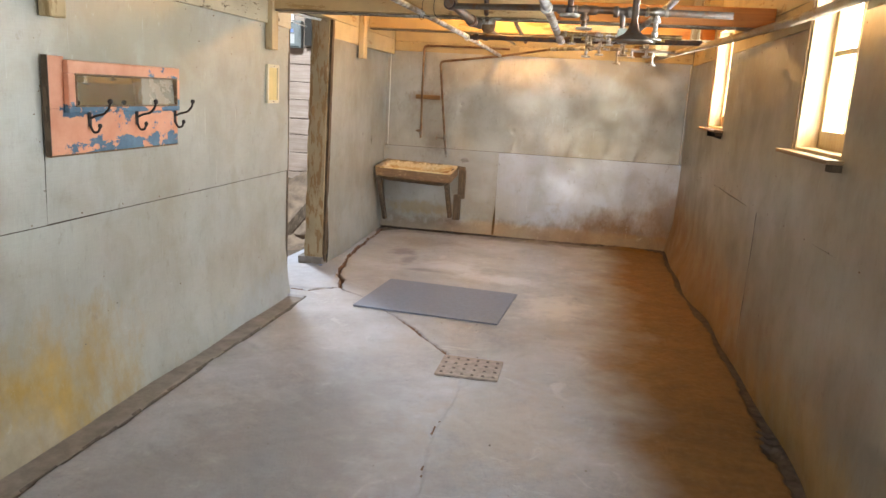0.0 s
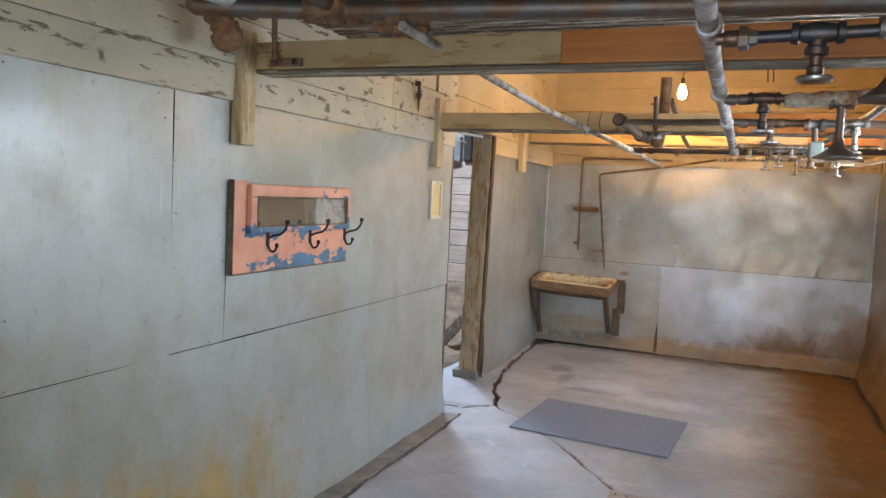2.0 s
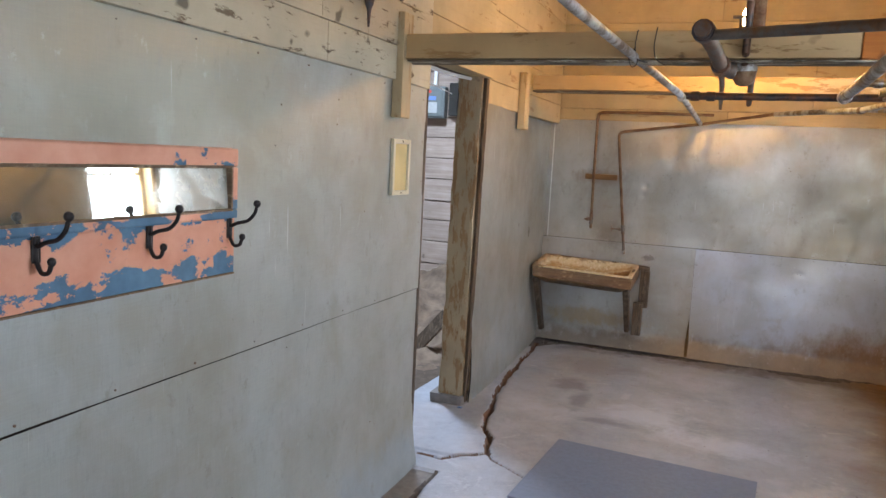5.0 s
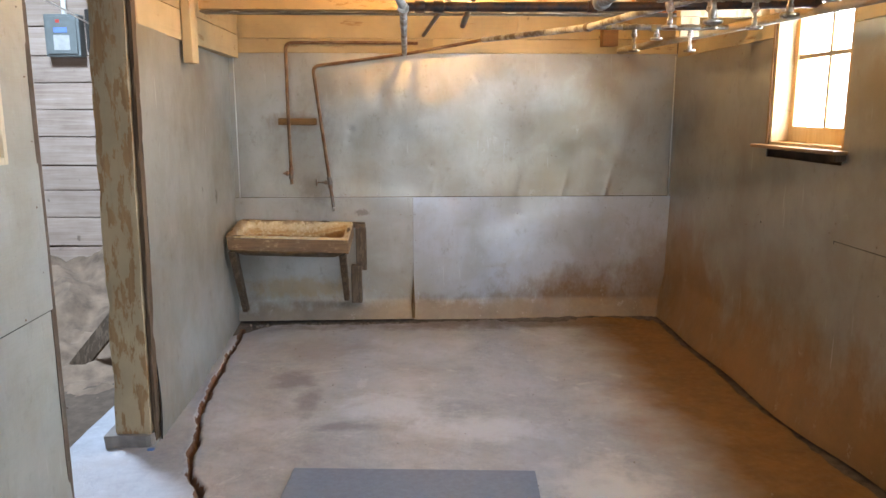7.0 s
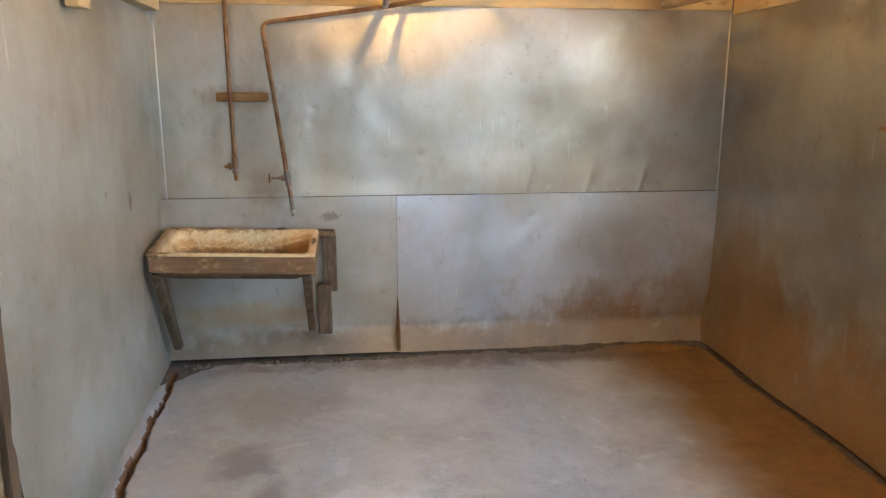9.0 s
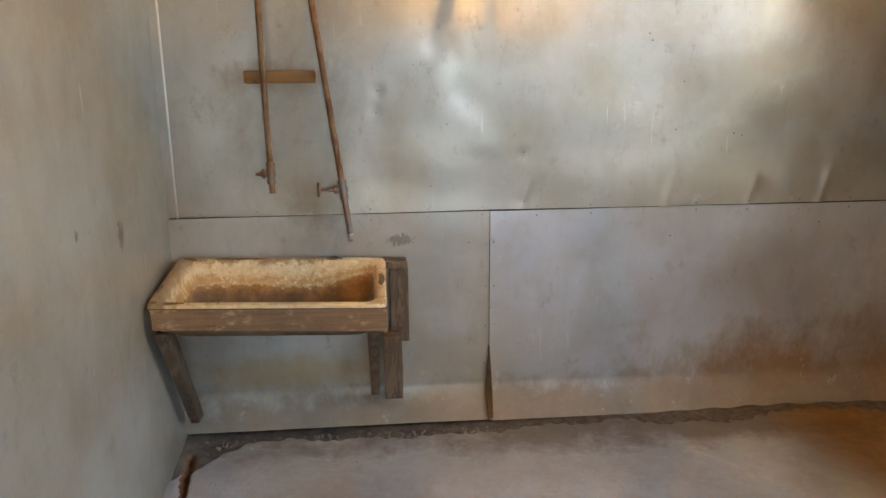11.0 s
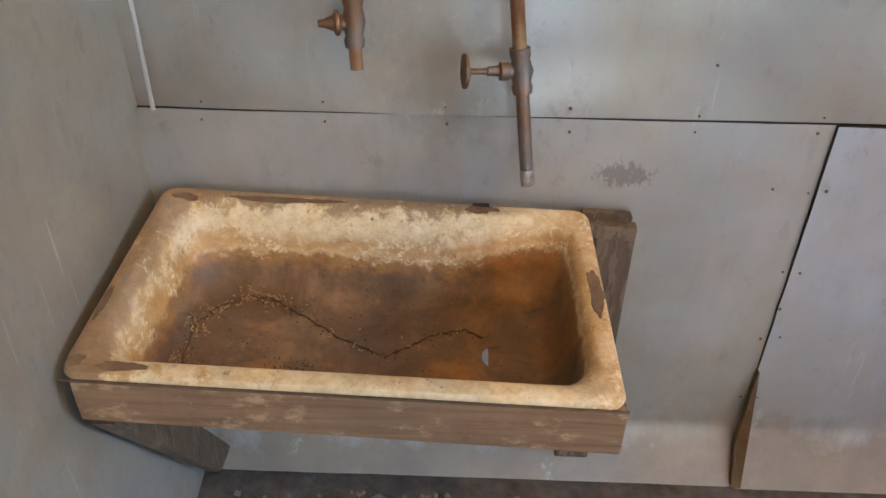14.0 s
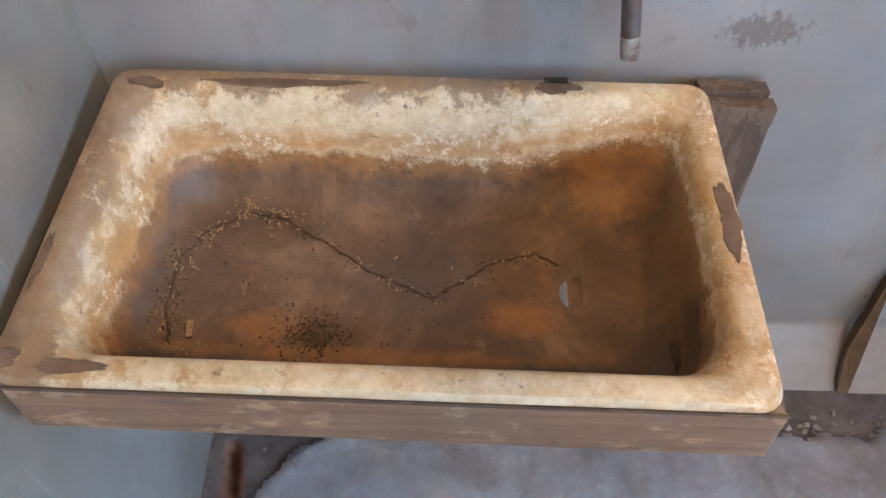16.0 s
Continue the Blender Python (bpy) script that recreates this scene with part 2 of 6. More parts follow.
def concrete():
    m, nt, b = nodes_of("floor_concrete")
    cloud = tex(nt, 1.7, 9, 0.7, dist=0.25)
    fine = tex(nt, 26, 8, 0.7)
    trowel = tex(nt, 14, 7, 0.75, (1.0, 0.6, 1), dist=0.4)
    col = ramp(nt, cloud, (0.32, (0.235, 0.25, 0.285)), (0.50, (0.32, 0.34, 0.385)), (0.68, (0.41, 0.435, 0.495)))
    col = mix(nt, ramp(nt, fine, (0.42, 0.0), (0.72, 0.40)), col, (0.50, 0.52, 0.56))
    col = mix(nt, ramp(nt, trowel, (0.54, 0.0), (0.66, 0.26)), col, (0.22, 0.215, 0.22))
    col = mix(nt, ramp(nt, tex(nt, 2.3, 6, 0.6, offset=(5, 2, 0)), (0.50, 0.0), (0.66, 0.30)), col, (0.34, 0.295, 0.275))
    chalk = tex(nt, 3.4, 10, 0.78, dist=1.0, offset=(3, 7, 0))
    col = mix(nt, ramp(nt, chalk, (0.58, 0.0), (0.63, 0.35)), col, (0.56, 0.58, 0.61))
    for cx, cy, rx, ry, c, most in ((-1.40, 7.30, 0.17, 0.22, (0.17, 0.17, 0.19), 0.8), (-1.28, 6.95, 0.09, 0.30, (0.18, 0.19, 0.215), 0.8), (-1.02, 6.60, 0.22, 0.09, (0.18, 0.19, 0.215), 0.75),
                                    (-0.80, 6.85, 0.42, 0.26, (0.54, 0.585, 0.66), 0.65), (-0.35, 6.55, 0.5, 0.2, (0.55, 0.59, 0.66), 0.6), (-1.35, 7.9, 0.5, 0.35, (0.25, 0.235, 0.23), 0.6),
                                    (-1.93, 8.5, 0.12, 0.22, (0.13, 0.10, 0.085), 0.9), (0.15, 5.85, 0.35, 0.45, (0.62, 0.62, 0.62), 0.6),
                                    (-0.9, 3.2, 0.7, 1.1, (0.24, 0.245, 0.26), 0.6), (-1.3, 2.6, 0.35, 0.5, (0.25, 0.25, 0.26), 0.6),
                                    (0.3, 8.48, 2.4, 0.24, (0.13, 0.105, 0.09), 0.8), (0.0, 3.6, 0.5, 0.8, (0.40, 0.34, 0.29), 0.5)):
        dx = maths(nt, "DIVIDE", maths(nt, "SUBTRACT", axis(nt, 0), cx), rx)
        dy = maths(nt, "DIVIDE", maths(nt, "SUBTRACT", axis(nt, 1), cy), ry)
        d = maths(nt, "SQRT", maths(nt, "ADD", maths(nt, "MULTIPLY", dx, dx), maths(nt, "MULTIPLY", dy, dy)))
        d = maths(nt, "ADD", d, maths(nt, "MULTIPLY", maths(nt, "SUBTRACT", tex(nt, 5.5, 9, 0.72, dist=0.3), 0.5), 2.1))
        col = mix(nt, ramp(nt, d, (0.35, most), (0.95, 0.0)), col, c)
    # darker orange-brown towards the window side, with an uneven edge
    edge = maths(nt, "ADD", axis(nt, 0), maths(nt, "MULTIPLY", tex(nt, 1.2, 5, 0.6), 1.1))
    col = mix(nt, ramp(nt, maths(nt, "MULTIPLY", edge, 0.5), (0.50, 0.0), (0.70, 0.95)), col,
              ramp(nt, tex(nt, 6, 7, 0.7), (0.3, (0.135, 0.066, 0.018)), (0.7, (0.25, 0.130, 0.038))))
    nt.links.new(col, b.inputs["Base Color"])
    nt.links.new(ramp(nt, fine, (0.3, 0.45), (0.7, 0.8)), b.inputs["Roughness"])
    first = bump(nt, b, trowel, 0.5, 0.014)
    bump(nt, b, tex(nt, 45, 8, 0.75), 0.55, 0.006, first)
    return m


OCHRE, BROWN, SOOT, BLUISH = (0.46, 0.30, 0.09), (0.27, 0.15, 0.06), (0.10, 0.075, 0.055), (0.40, 0.47, 0.52)
# the BLUISH entry paints reflected bluish light low on the wall by the doorway
M_LEFT = sheet_metal("silver_sheet_left", [((-1.9, 2.2, 0.05), (0.5, 1.5, 0.60), OCHRE, 1.0), ((-1.9, 2.4, -0.06), (0.5, 0.75, 0.36), (0.40, 0.38, 0.33), 0.75),
                                           ((-1.9, 5.0, 0.02), (0.5, 0.9, 0.25), BLUISH, 0.6)], (0.41, 0.42, 0.385), 0.45, 0.42, weave=0.11, wavy=0.34, runs=0.25)
BACK_STAINS = [((0.85, 8.6, 0.0), (1.2, 0.5, 0.45), BROWN, 0.9), ((-0.4, 8.6, 0.02), (5.0, 0.5, 0.17), (0.30, 0.245, 0.20), 0.95), ((1.3, 8.68, 0.3), (0.3, 0.5, 0.5), BROWN, 0.6),
               ((-1.06, 8.68, 0.845), (0.07, 0.5, 0.035), SOOT, 0.6), ((-1.55, 8.68, 1.54), (0.26, 0.5, 0.085), BROWN, 0.5), ((-1.56, 8.68, 0.25), (0.55, 0.5, 0.10), OCHRE, 0.5),
               ((-1.5, 8.68, 1.3), (0.3, 0.5, 0.6), (0.27, 0.24, 0.195), 0.55), ((-1.42, 8.68, 1.02), (0.12, 0.5, 0.14), (0.20, 0.17, 0.14), 0.5)]
M_BACK = sheet_metal("silver_sheet_back", BACK_STAINS, (0.45, 0.425, 0.385), 0.82, 0.36, wavy=0.42, runs=0.35)
M_BACK_LEFT = sheet_metal("grey_sheet_back", BACK_STAINS, (0.44, 0.435, 0.425), 0.60, 0.38, wavy=0.36, runs=0.45)
# blue-grey sheet whose tone also carries the sky's reflection from the window
M_BACK_LOW = sheet_metal("sky_tinted_sheet_back", BACK_STAINS, (0.50, 0.525, 0.585), 0.62, 0.36, wavy=0.36, runs=0.35)
M_WEST2 = sheet_metal("dull_silver_sheet", [((-1.95, 7.6, 0.25), (0.5, 1.2, 0.35), BLUISH, 0.5), ((-1.99, 8.0, 1.05), (0.5, 0.045, 0.055), SOOT, 0.8), ((-1.98, 7.6, 1.14), (0.5, 0.02, 0.02), SOOT, 0.8)],
                      (0.38, 0.378, 0.346), 0.58, 0.40, weave=0.08, wavy=0.34, runs=0.4)
M_RIGHT = sheet_metal("silver_sheet_right", [((1.36, 6.6, 0.0), (0.5, 3.6, 0.62), BROWN, 0.95), ((1.36, 8.3, 0.4), (0.5, 0.7, 0.6), BROWN, 0.7), ((1.36, 3.5, 0.1), (0.5, 1.6, 0.35), OCHRE, 0.6)], (0.37, 0.35, 0.31), 0.72, 0.35, wavy=0.36, runs=0.4)
M_FLOOR = concrete()
M_GUTTER = plain("gutter_cement", (0.23, 0.205, 0.19), 0.9, 0, 0.35, 9, 0.5)
M_TARNISH = plain("tarnished_edge", (0.055, 0.05, 0.045), 0.8, 0.2, 0.3, 30)
M_CRACK = plain("reddish_earth", (0.17, 0.095, 0.065), 0.95, 0, 0.4, 30, 0.6)
M_FOOT = plain("grey_rubble_earth", (0.125, 0.108, 0.10), 0.95, 0, 0.55, 22, 0.8)
M_DIRT = plain("earth", (0.10, 0.07, 0.05), 0.95, 0, 0.4, 14, 0.6)
M_CREAM_Y = old_wood("peeling_cream_boards", (0.09, 0.06, 0.038), (0.25, 0.18, 0.11), "y", 1.6, paint=(0.62, 0.54, 0.385), cover=0.80, flakes=13)
M_TAN_X = old_wood("tan_boards_x", (0.28, 0.16, 0.07), (0.50, 0.33, 0.16), "x", paint=(0.62, 0.46, 0.25), cover=0.9)
M_TAN_Y = old_wood("tan_boards_y", (0.28, 0.16, 0.07), (0.50, 0.33, 0.16), "y", paint=(0.62, 0.48, 0.28), cover=0.9)
M_BEAM = old_wood("tan_beam", (0.22, 0.12, 0.05), (0.44, 0.27, 0.11), "x", paint=(0.56, 0.38, 0.19), cover=0.75)
M_ORANGE = old_wood("orange_beam", (0.40, 0.105, 0.014), (0.66, 0.225, 0.035), "x", rough=0.5)
M_LATH = old_wood("old_lath", (0.10, 0.075, 0.055), (0.22, 0.17, 0.12), "x", paint=(0.50, 0.45, 0.36), cover=0.35)
M_POST = old_wood("post_wood", (0.27, 0.14, 0.06), (0.50, 0.31, 0.15), "z", paint=(0.56, 0.43, 0.27), cover=0.60, flakes=13)
M_CLEAT = old_wood("cleat_wood", (0.30, 0.18, 0.08), (0.52, 0.36, 0.18), "z", paint=(0.62, 0.475, 0.28), cover=0.7)
M_LOG = old_wood("rough_planks", (0.26, 0.18, 0.14), (0.52, 0.42, 0.36), "x", rough=0.9)
M_SINKWOOD = old_wood("sink_wood", (0.10, 0.055, 0.03), (0.28, 0.17, 0.095), "x", 2.2)
gn = M_SINKWOOD.node_tree
gp = gn.nodes["Principled BSDF"]
gc = gp.inputs["Base Color"].links[0].from_socket
gc = mix(gn, ramp(gn, tex(gn, 7, 9, 0.75), (0.50, 0.0), (0.66, 0.7)), gc, (0.11, 0.065, 0.04))
gc = mix(gn, ramp(gn, tex(gn, 20, 9, 0.75, (0.5, 1, 1), offset=(3, 3, 3)), (0.54, 0.0), (0.62, 0.5)), gc, (0.46, 0.335, 0.21))
gn.links.new(gc, gp.inputs["Base Color"])
M_LEGWOOD = old_wood("leg_wood", (0.05, 0.034, 0.023), (0.15, 0.10, 0.065), "z", paint=(0.20, 0.14, 0.095), cover=0.4, flakes=20)
M_SPLITWOOD = old_wood("split_wood", (0.04, 0.025, 0.015), (0.15, 0.095, 0.055), "z", 2.0, rough=0.9)
M_WINWOOD = old_wood("window_wood", (0.48, 0.27, 0.10), (0.70, 0.50, 0.26), "z", rough=0.45)
M_SILL = old_wood("sill_wood", (0.20, 0.10, 0.04), (0.36, 0.20, 0.085), "y", rough=0.45)
M_WHITEPIPE = pipe_metal("white_painted_pipe", (0.55, 0.56, 0.56), (0.20, 0.15, 0.11), 0.45, 0.25, 0.35)
M_PIPE = pipe_metal("grey_iron_pipe", (0.19, 0.17, 0.155), (0.22, 0.12, 0.07), 0.5, 0.7, 0.4)
M_DARKPIPE = pipe_metal("black_iron_pipe", (0.07, 0.065, 0.07), (0.16, 0.09, 0.06), 0.42, 0.7, 0.25)
M_RUST = pipe_metal("rusty_pipe", (0.26, 0.16, 0.09), (0.16, 0.07, 0.03), 0.75, 0.35, 0.5)
M_SCALE = pipe_metal("scaling_rust", (0.30, 0.15, 0.075), (0.13, 0.05, 0.022), 0.85, 0.15, 0.6)
M_BRASS = pipe_metal("brass_fitting", (0.50, 0.38, 0.18), (0.20, 0.13, 0.07), 0.35, 0.9, 0.3)
M_CHROME = pipe_metal("nickel_fitting", (0.62, 0.61, 0.58), (0.24, 0.18, 0.12), 0.28, 0.95, 0.3)
M_CRUST = pipe_metal("flaking_lagging", (0.62, 0.55, 0.44), (0.28, 0.13, 0.06), 0.9, 0.0, 0.6)
M_HOOK = plain("dark_iron_hook", (0.035, 0.03, 0.03), 0.45, 0.6)
M_MAT = plain("grey_rubber_mat", (0.165, 0.205, 0.285), 0.7, 0, 0.12, 40, 0.25)
M_GREY = plain("grey_enamel", (0.12, 0.14, 0.14), 0.5, 0.1, 0.15)
M_DARK = plain("dark_void", (0.02, 0.018, 0.015), 0.9)
M_LABEL = plain("faded_label", (0.34, 0.35, 0.34), 0.7, 0, 0.15)
M_RED = plain("red_tag", (0.6, 0.05, 0.03), 0.5)
M_BLUE = plain("blue_tag", (0.10, 0.20, 0.45), 0.4)
M_YELLOW = plain("yellowed_card", (0.60, 0.47, 0.22), 0.7, 0, 0.12, 8)
M_GRATE = plain("grate_iron", (0.34, 0.29, 0.27), 0.85, 0.1, 0.35)
M_TRIM = plain("bright_trim", (0.82, 0.82, 0.80), 0.35, 0.45, 0.08)
M_SPLIT = plain("rusty_split", (0.13, 0.075, 0.03), 0.8, 0, 0.4, 30)
M_RUSTWOOD = old_wood("rust_stained_batten", (0.16, 0.07, 0.02), (0.38, 0.20, 0.07), "x")
M_CREAMFRAME = plain("cream_frame", (0.62, 0.55, 0.40), 0.55, 0, 0.12, 30)
M_GREENISH = plain("verdigris", (0.36, 0.42, 0.38), 0.6, 0.3, 0.3)
M_RAILWOOD = old_wood("round_pole", (0.26, 0.17, 0.09), (0.46, 0.34, 0.20), "y", paint=(0.5, 0.42, 0.32), cover=0.5)
M_RUBBLE = plain("rubble", (0.20, 0.14, 0.10), 0.95, 0, 0.5, 6, 0.6)
M_PLASTIC = plain("cable_white", (0.7, 0.7, 0.68), 0.5, 0, 0.1)

mg, gnt, gb = nodes_of("window_glass")
gb.inputs["Base Color"].default_value = (1, 1, 1, 1)
gb.inputs["Roughness"].default_value, gb.inputs["Transmission Weight"].default_value, gb.inputs["IOR"].default_value = 0.02, 1.0, 1.45
M_GLASS = mg

mb, bnt, bb = nodes_of("lit_bulb")
bb.inputs["Emission Color"].default_value = (1.0, 0.62, 0.24, 1)
bb.inputs["Emission Strength"].default_value = 720.0
bb.inputs["Base Color"].default_value = (1, 0.8, 0.5, 1)
M_BULB = mb

# mirror whose silvering has gone black and brown in patches
mm, mnt, mbs = nodes_of("spoiled_mirror")
spoil = tex(mnt, 5, 9, 0.7, offset=(2, 5, 1))
away = maths(mnt, "MULTIPLY", maths(mnt, "SUBTRACT", axis(mnt, 1), 3.56), 1.1)
spoil = maths(mnt, "ADD", maths(mnt, "ADD", maths(mnt, "MULTIPLY", spoil, 0.6), 0.22), maths(mnt, "MINIMUM", maths(mnt, "MAXIMUM", away, -0.10), 0.10))
mask = ramp(mnt, spoil, (0.52, 0.0), (0.64, 1.0))
mnt.links.new(mix(mnt, mask, (0.74, 0.76, 0.70), (0.27, 0.24, 0.185)), mbs.inputs["Base Color"])
mnt.links.new(ramp(mnt, spoil, (0.46, 0.9), (0.66, 0.3)), mbs.inputs["Metallic"])
mnt.links.new(ramp(mnt, spoil, (0.48, 0.03), (0.66, 0.35)), mbs.inputs["Roughness"])
M_MIRROR = mm

# pink paint over blue, both flaked
mp_, pnt, pbs = nodes_of("pink_over_blue_paint")
fl = tex(pnt, 9.0, 8, 0.66, (1, 0.8, 1.2), offset=(4, 9, 2))
far = maths(pnt, "MULTIPLY", maths(pnt, "SUBTRACT", axis(pnt, 1), 3.10), 0.8)
band = ramp(pnt, maths(pnt, "ABSOLUTE", maths(pnt, "SUBTRACT", axis(pnt, 2), 1.365)), (0.03, 0.0), (0.075, 0.16))
high = ramp(pnt, maths(pnt, "MULTIPLY", maths(pnt, "SUBTRACT", axis(pnt, 2), 1.40), 4.0), (0.1, 0.0), (0.5, 0.20))
fl2 = maths(pnt, "SUBTRACT", maths(pnt, "ADD", maths(pnt, "ADD", fl, maths(pnt, "MINIMUM", far, 0.0)), maths(pnt, "SUBTRACT", band, 0.03)), high)
pk = ramp(pnt, tex(pnt, 9, 6, 0.6), (0.3, (0.62, 0.24, 0.14)), (0.7, (0.72, 0.34, 0.22)))
bl = ramp(pnt, tex(pnt, 11, 6, 0.6), (0.3, (0.035, 0.10, 0.17)), (0.7, (0.08, 0.20, 0.30)))
c_ = mix(pnt, ramp(pnt, fl2, (0.555, 0.0), (0.57, 1.0)), pk, bl)
c_ = mix(pnt, ramp(pnt, tex(pnt, 12, 8, 0.7, (1, 0.4, 2)), (0.66, 0.0), (0.69, 1.0)), c_, (0.34, 0.19, 0.08))
pnt.links.new(c_, pbs.inputs["Base Color"])
pbs.inputs["Roughness"].default_value = 0.6
bump(pnt, pbs, fl2, 0.3, 0.004)
M_PINK = mp_

BLOTCHES = [(-1.745, 8.335, 0.06, 0.035, 0.45), (-1.40, 8.357, 0.07, 0.04, 0.5), (-1.24, 8.57, 0.14, 0.06, 0.45), (-1.20, 8.42, 0.06, 0.14, 0.3), (-1.60, 8.29, 0.30, 0.02, 0.5)]
# stained enamel of the sink: cream rim, brown silt below, rust tide marks
ms, snt, sbs = nodes_of("stained_enamel")
zz = axis(snt, 2)
local = maths(snt, "SUBTRACT", zz, maths(snt, "ADD", maths(snt, "MULTIPLY", maths(snt, "SUBTRACT", axis(snt, 1), 8.143), 0.10), maths(snt, "MULTIPLY", maths(snt, "SUBTRACT", -1.128, axis(snt, 0)), 0.032)))
rust_side = maths(snt, "MULTIPLY", maths(snt, "MAXIMUM", maths(snt, "SUBTRACT", axis(snt, 0), -1.40), 0.0), 0.28)
tide = maths(snt, "SUBTRACT", maths(snt, "ADD", local, maths(snt, "MULTIPLY", maths(snt, "SUBTRACT", tex(snt, 13, 11, 0.82), 0.5), 0.11)), rust_side)
u = maths(snt, "MULTIPLY", maths(snt, "SUBTRACT", tide, 0.549), 5.5)
cream = ramp(snt, tex(snt, 30, 10, 0.8), (0.38, (0.50, 0.38, 0.21)), (0.55, (0.66, 0.56, 0.38)), (0.68, (0.74, 0.67, 0.52)))
ochre_ = ramp(snt, tex(snt, 20, 9, 0.75), (0.35, (0.30, 0.17, 0.055)), (0.65, (0.50, 0.33, 0.14)))
worn = maths(snt, "ADD", tex(snt, 10, 11, 0.8, offset=(1, 1, 6)), maths(snt, "MULTIPLY", maths(snt, "MAXIMUM", maths(snt, "SUBTRACT", -1.80, axis(snt, 0)), 0.0), 0.7))
cream = mix(snt, ramp(snt, worn, (0.56, 0.0), (0.62, 0.85)), cream, ochre_)
silt = ramp(snt, tex(snt, 6, 8, 0.68, dist=0.6), (0.33, (0.075, 0.045, 0.026)), (0.5, (0.135, 0.082, 0.048)), (0.66, (0.25, 0.155, 0.088)))
c1 = mix(snt, ramp(snt, u, (0.24, 0.0), (0.36, 0.9)), silt, ramp(snt, tex(snt, 11, 7, 0.7), (0.3, (0.22, 0.10, 0.025)), (0.7, (0.36, 0.19, 0.06))))
c1 = mix(snt, ramp(snt, tex(snt, 38, 10, 0.8, offset=(6, 2, 8)), (0.52, 0.0), (0.64, 0.55)), c1, (0.055, 0.034, 0.02))
c1 = mix(snt, ramp(snt, tex(snt, 16, 9, 0.75, offset=(9, 5, 1)), (0.60, 0.0), (0.68, 0.40)), c1, (0.36, 0.235, 0.135))
c1 = mix(snt, ramp(snt, u, (0.40, 0.0), (0.47, 1.0)), c1, cream)
# rust tide line with enamel flaking white along it
tide_line = maths(snt, "MULTIPLY", ramp(snt, u, (0.42, 0.0), (0.50, 1.0)), ramp(snt, u, (0.54, 1.0), (0.70, 0.0)))
c1 = mix(snt, maths(snt, "MULTIPLY", tide_line, 0.75), c1, ramp(snt, tex(snt, 15, 9, 0.75), (0.35, (0.34, 0.15, 0.035)), (0.65, (0.50, 0.30, 0.10))))
flaking = maths(snt, "MULTIPLY", ramp(snt, tex(snt, 62, 9, 0.8, offset=(2, 2, 2)), (0.52, 0.0), (0.56, 1.0)), maths(snt, "MULTIPLY", ramp(snt, u, (0.34, 0.0), (0.44, 1.0)), ramp(snt, u, (0.58, 1.0), (0.72, 0.0))))
c1 = mix(snt, maths(snt, "MULTIPLY", flaking, ramp(snt, tex(snt, 7, 5, 0.6, offset=(1, 3, 3)), (0.46, 0.0), (0.56, 0.9))), c1, (0.76, 0.68, 0.52))
# grey-brown grime on the flat of the rim
edges = maths(snt, "MULTIPLY", maths(snt, "MAXIMUM", maths(snt, "SUBTRACT", axis(snt, 1), 8.60), maths(snt, "SUBTRACT", -1.915, axis(snt, 0))), 5.0)
grime = ramp(snt, maths(snt, "ADD", tex(snt, 16, 11, 0.8, offset=(2, 8, 3)), maths(snt, "MINIMUM", maths(snt, "MAXIMUM", edges, -0.06), 0.14)), (0.52, 0.0), (0.58, 0.85))
c1 = mix(snt, maths(snt, "MULTIPLY", grime, ramp(snt, u, (0.80, 0.0), (0.92, 1.0))), c1, ramp(snt, tex(snt, 26, 8, 0.7), (0.3, (0.15, 0.09, 0.05)), (0.7, (0.30, 0.20, 0.115))))
c1 = mix(snt, ramp(snt, tex(snt, 4, 6, 0.6, offset=(5, 1, 0)), (0.60, 0.0), (0.72, 0.4)), c1, (0.26, 0.11, 0.025))
for cx, cy, rx, ry, most in BLOTCHES:
    dx = maths(snt, "DIVIDE", maths(snt, "SUBTRACT", axis(snt, 0), cx), rx)
    dy = maths(snt, "DIVIDE", maths(snt, "SUBTRACT", axis(snt, 1), cy), ry)
    dd = maths(snt, "ADD", maths(snt, "SQRT", maths(snt, "ADD", maths(snt, "MULTIPLY", dx, dx), maths(snt, "MULTIPLY", dy, dy))), maths(snt, "MULTIPLY", maths(snt, "SUBTRACT", tex(snt, 14, 9, 0.75), 0.5), 2.4))
    c1 = mix(snt, maths(snt, "MULTIPLY", ramp(snt, dd, (0.4, most), (1.0, 0.0)), ramp(snt, u, (0.30, 1.0), (0.42, 0.0))), c1, ramp(snt, tex(snt, 34, 8, 0.7), (0.3, (0.26, 0.10, 0.02)), (0.7, (0.52, 0.25, 0.06))))
c1 = mix(snt, ramp(snt, tex(snt, 45, 8, 0.78), (0.61, 0.0), (0.66, 0.85)), c1, (0.12, 0.08, 0.05))
snt.links.new(c1, sbs.inputs["Base Color"])
snt.links.new(ramp(snt, tex(snt, 12, 6, 0.6), (0.3, 0.28), (0.7, 0.65)), sbs.inputs["Roughness"])
bump(snt, sbs, tex(snt, 48, 9, 0.78), 0.45, 0.004)
M_ENAMEL = ms


# ---- building helpers ----
def root(name, at, label, category, group="", kind=""):
    ob = new(name)
    ob.empty_display_size = 0.1
    ob.location = at
    return tagged(ob, label, category, group, kind)


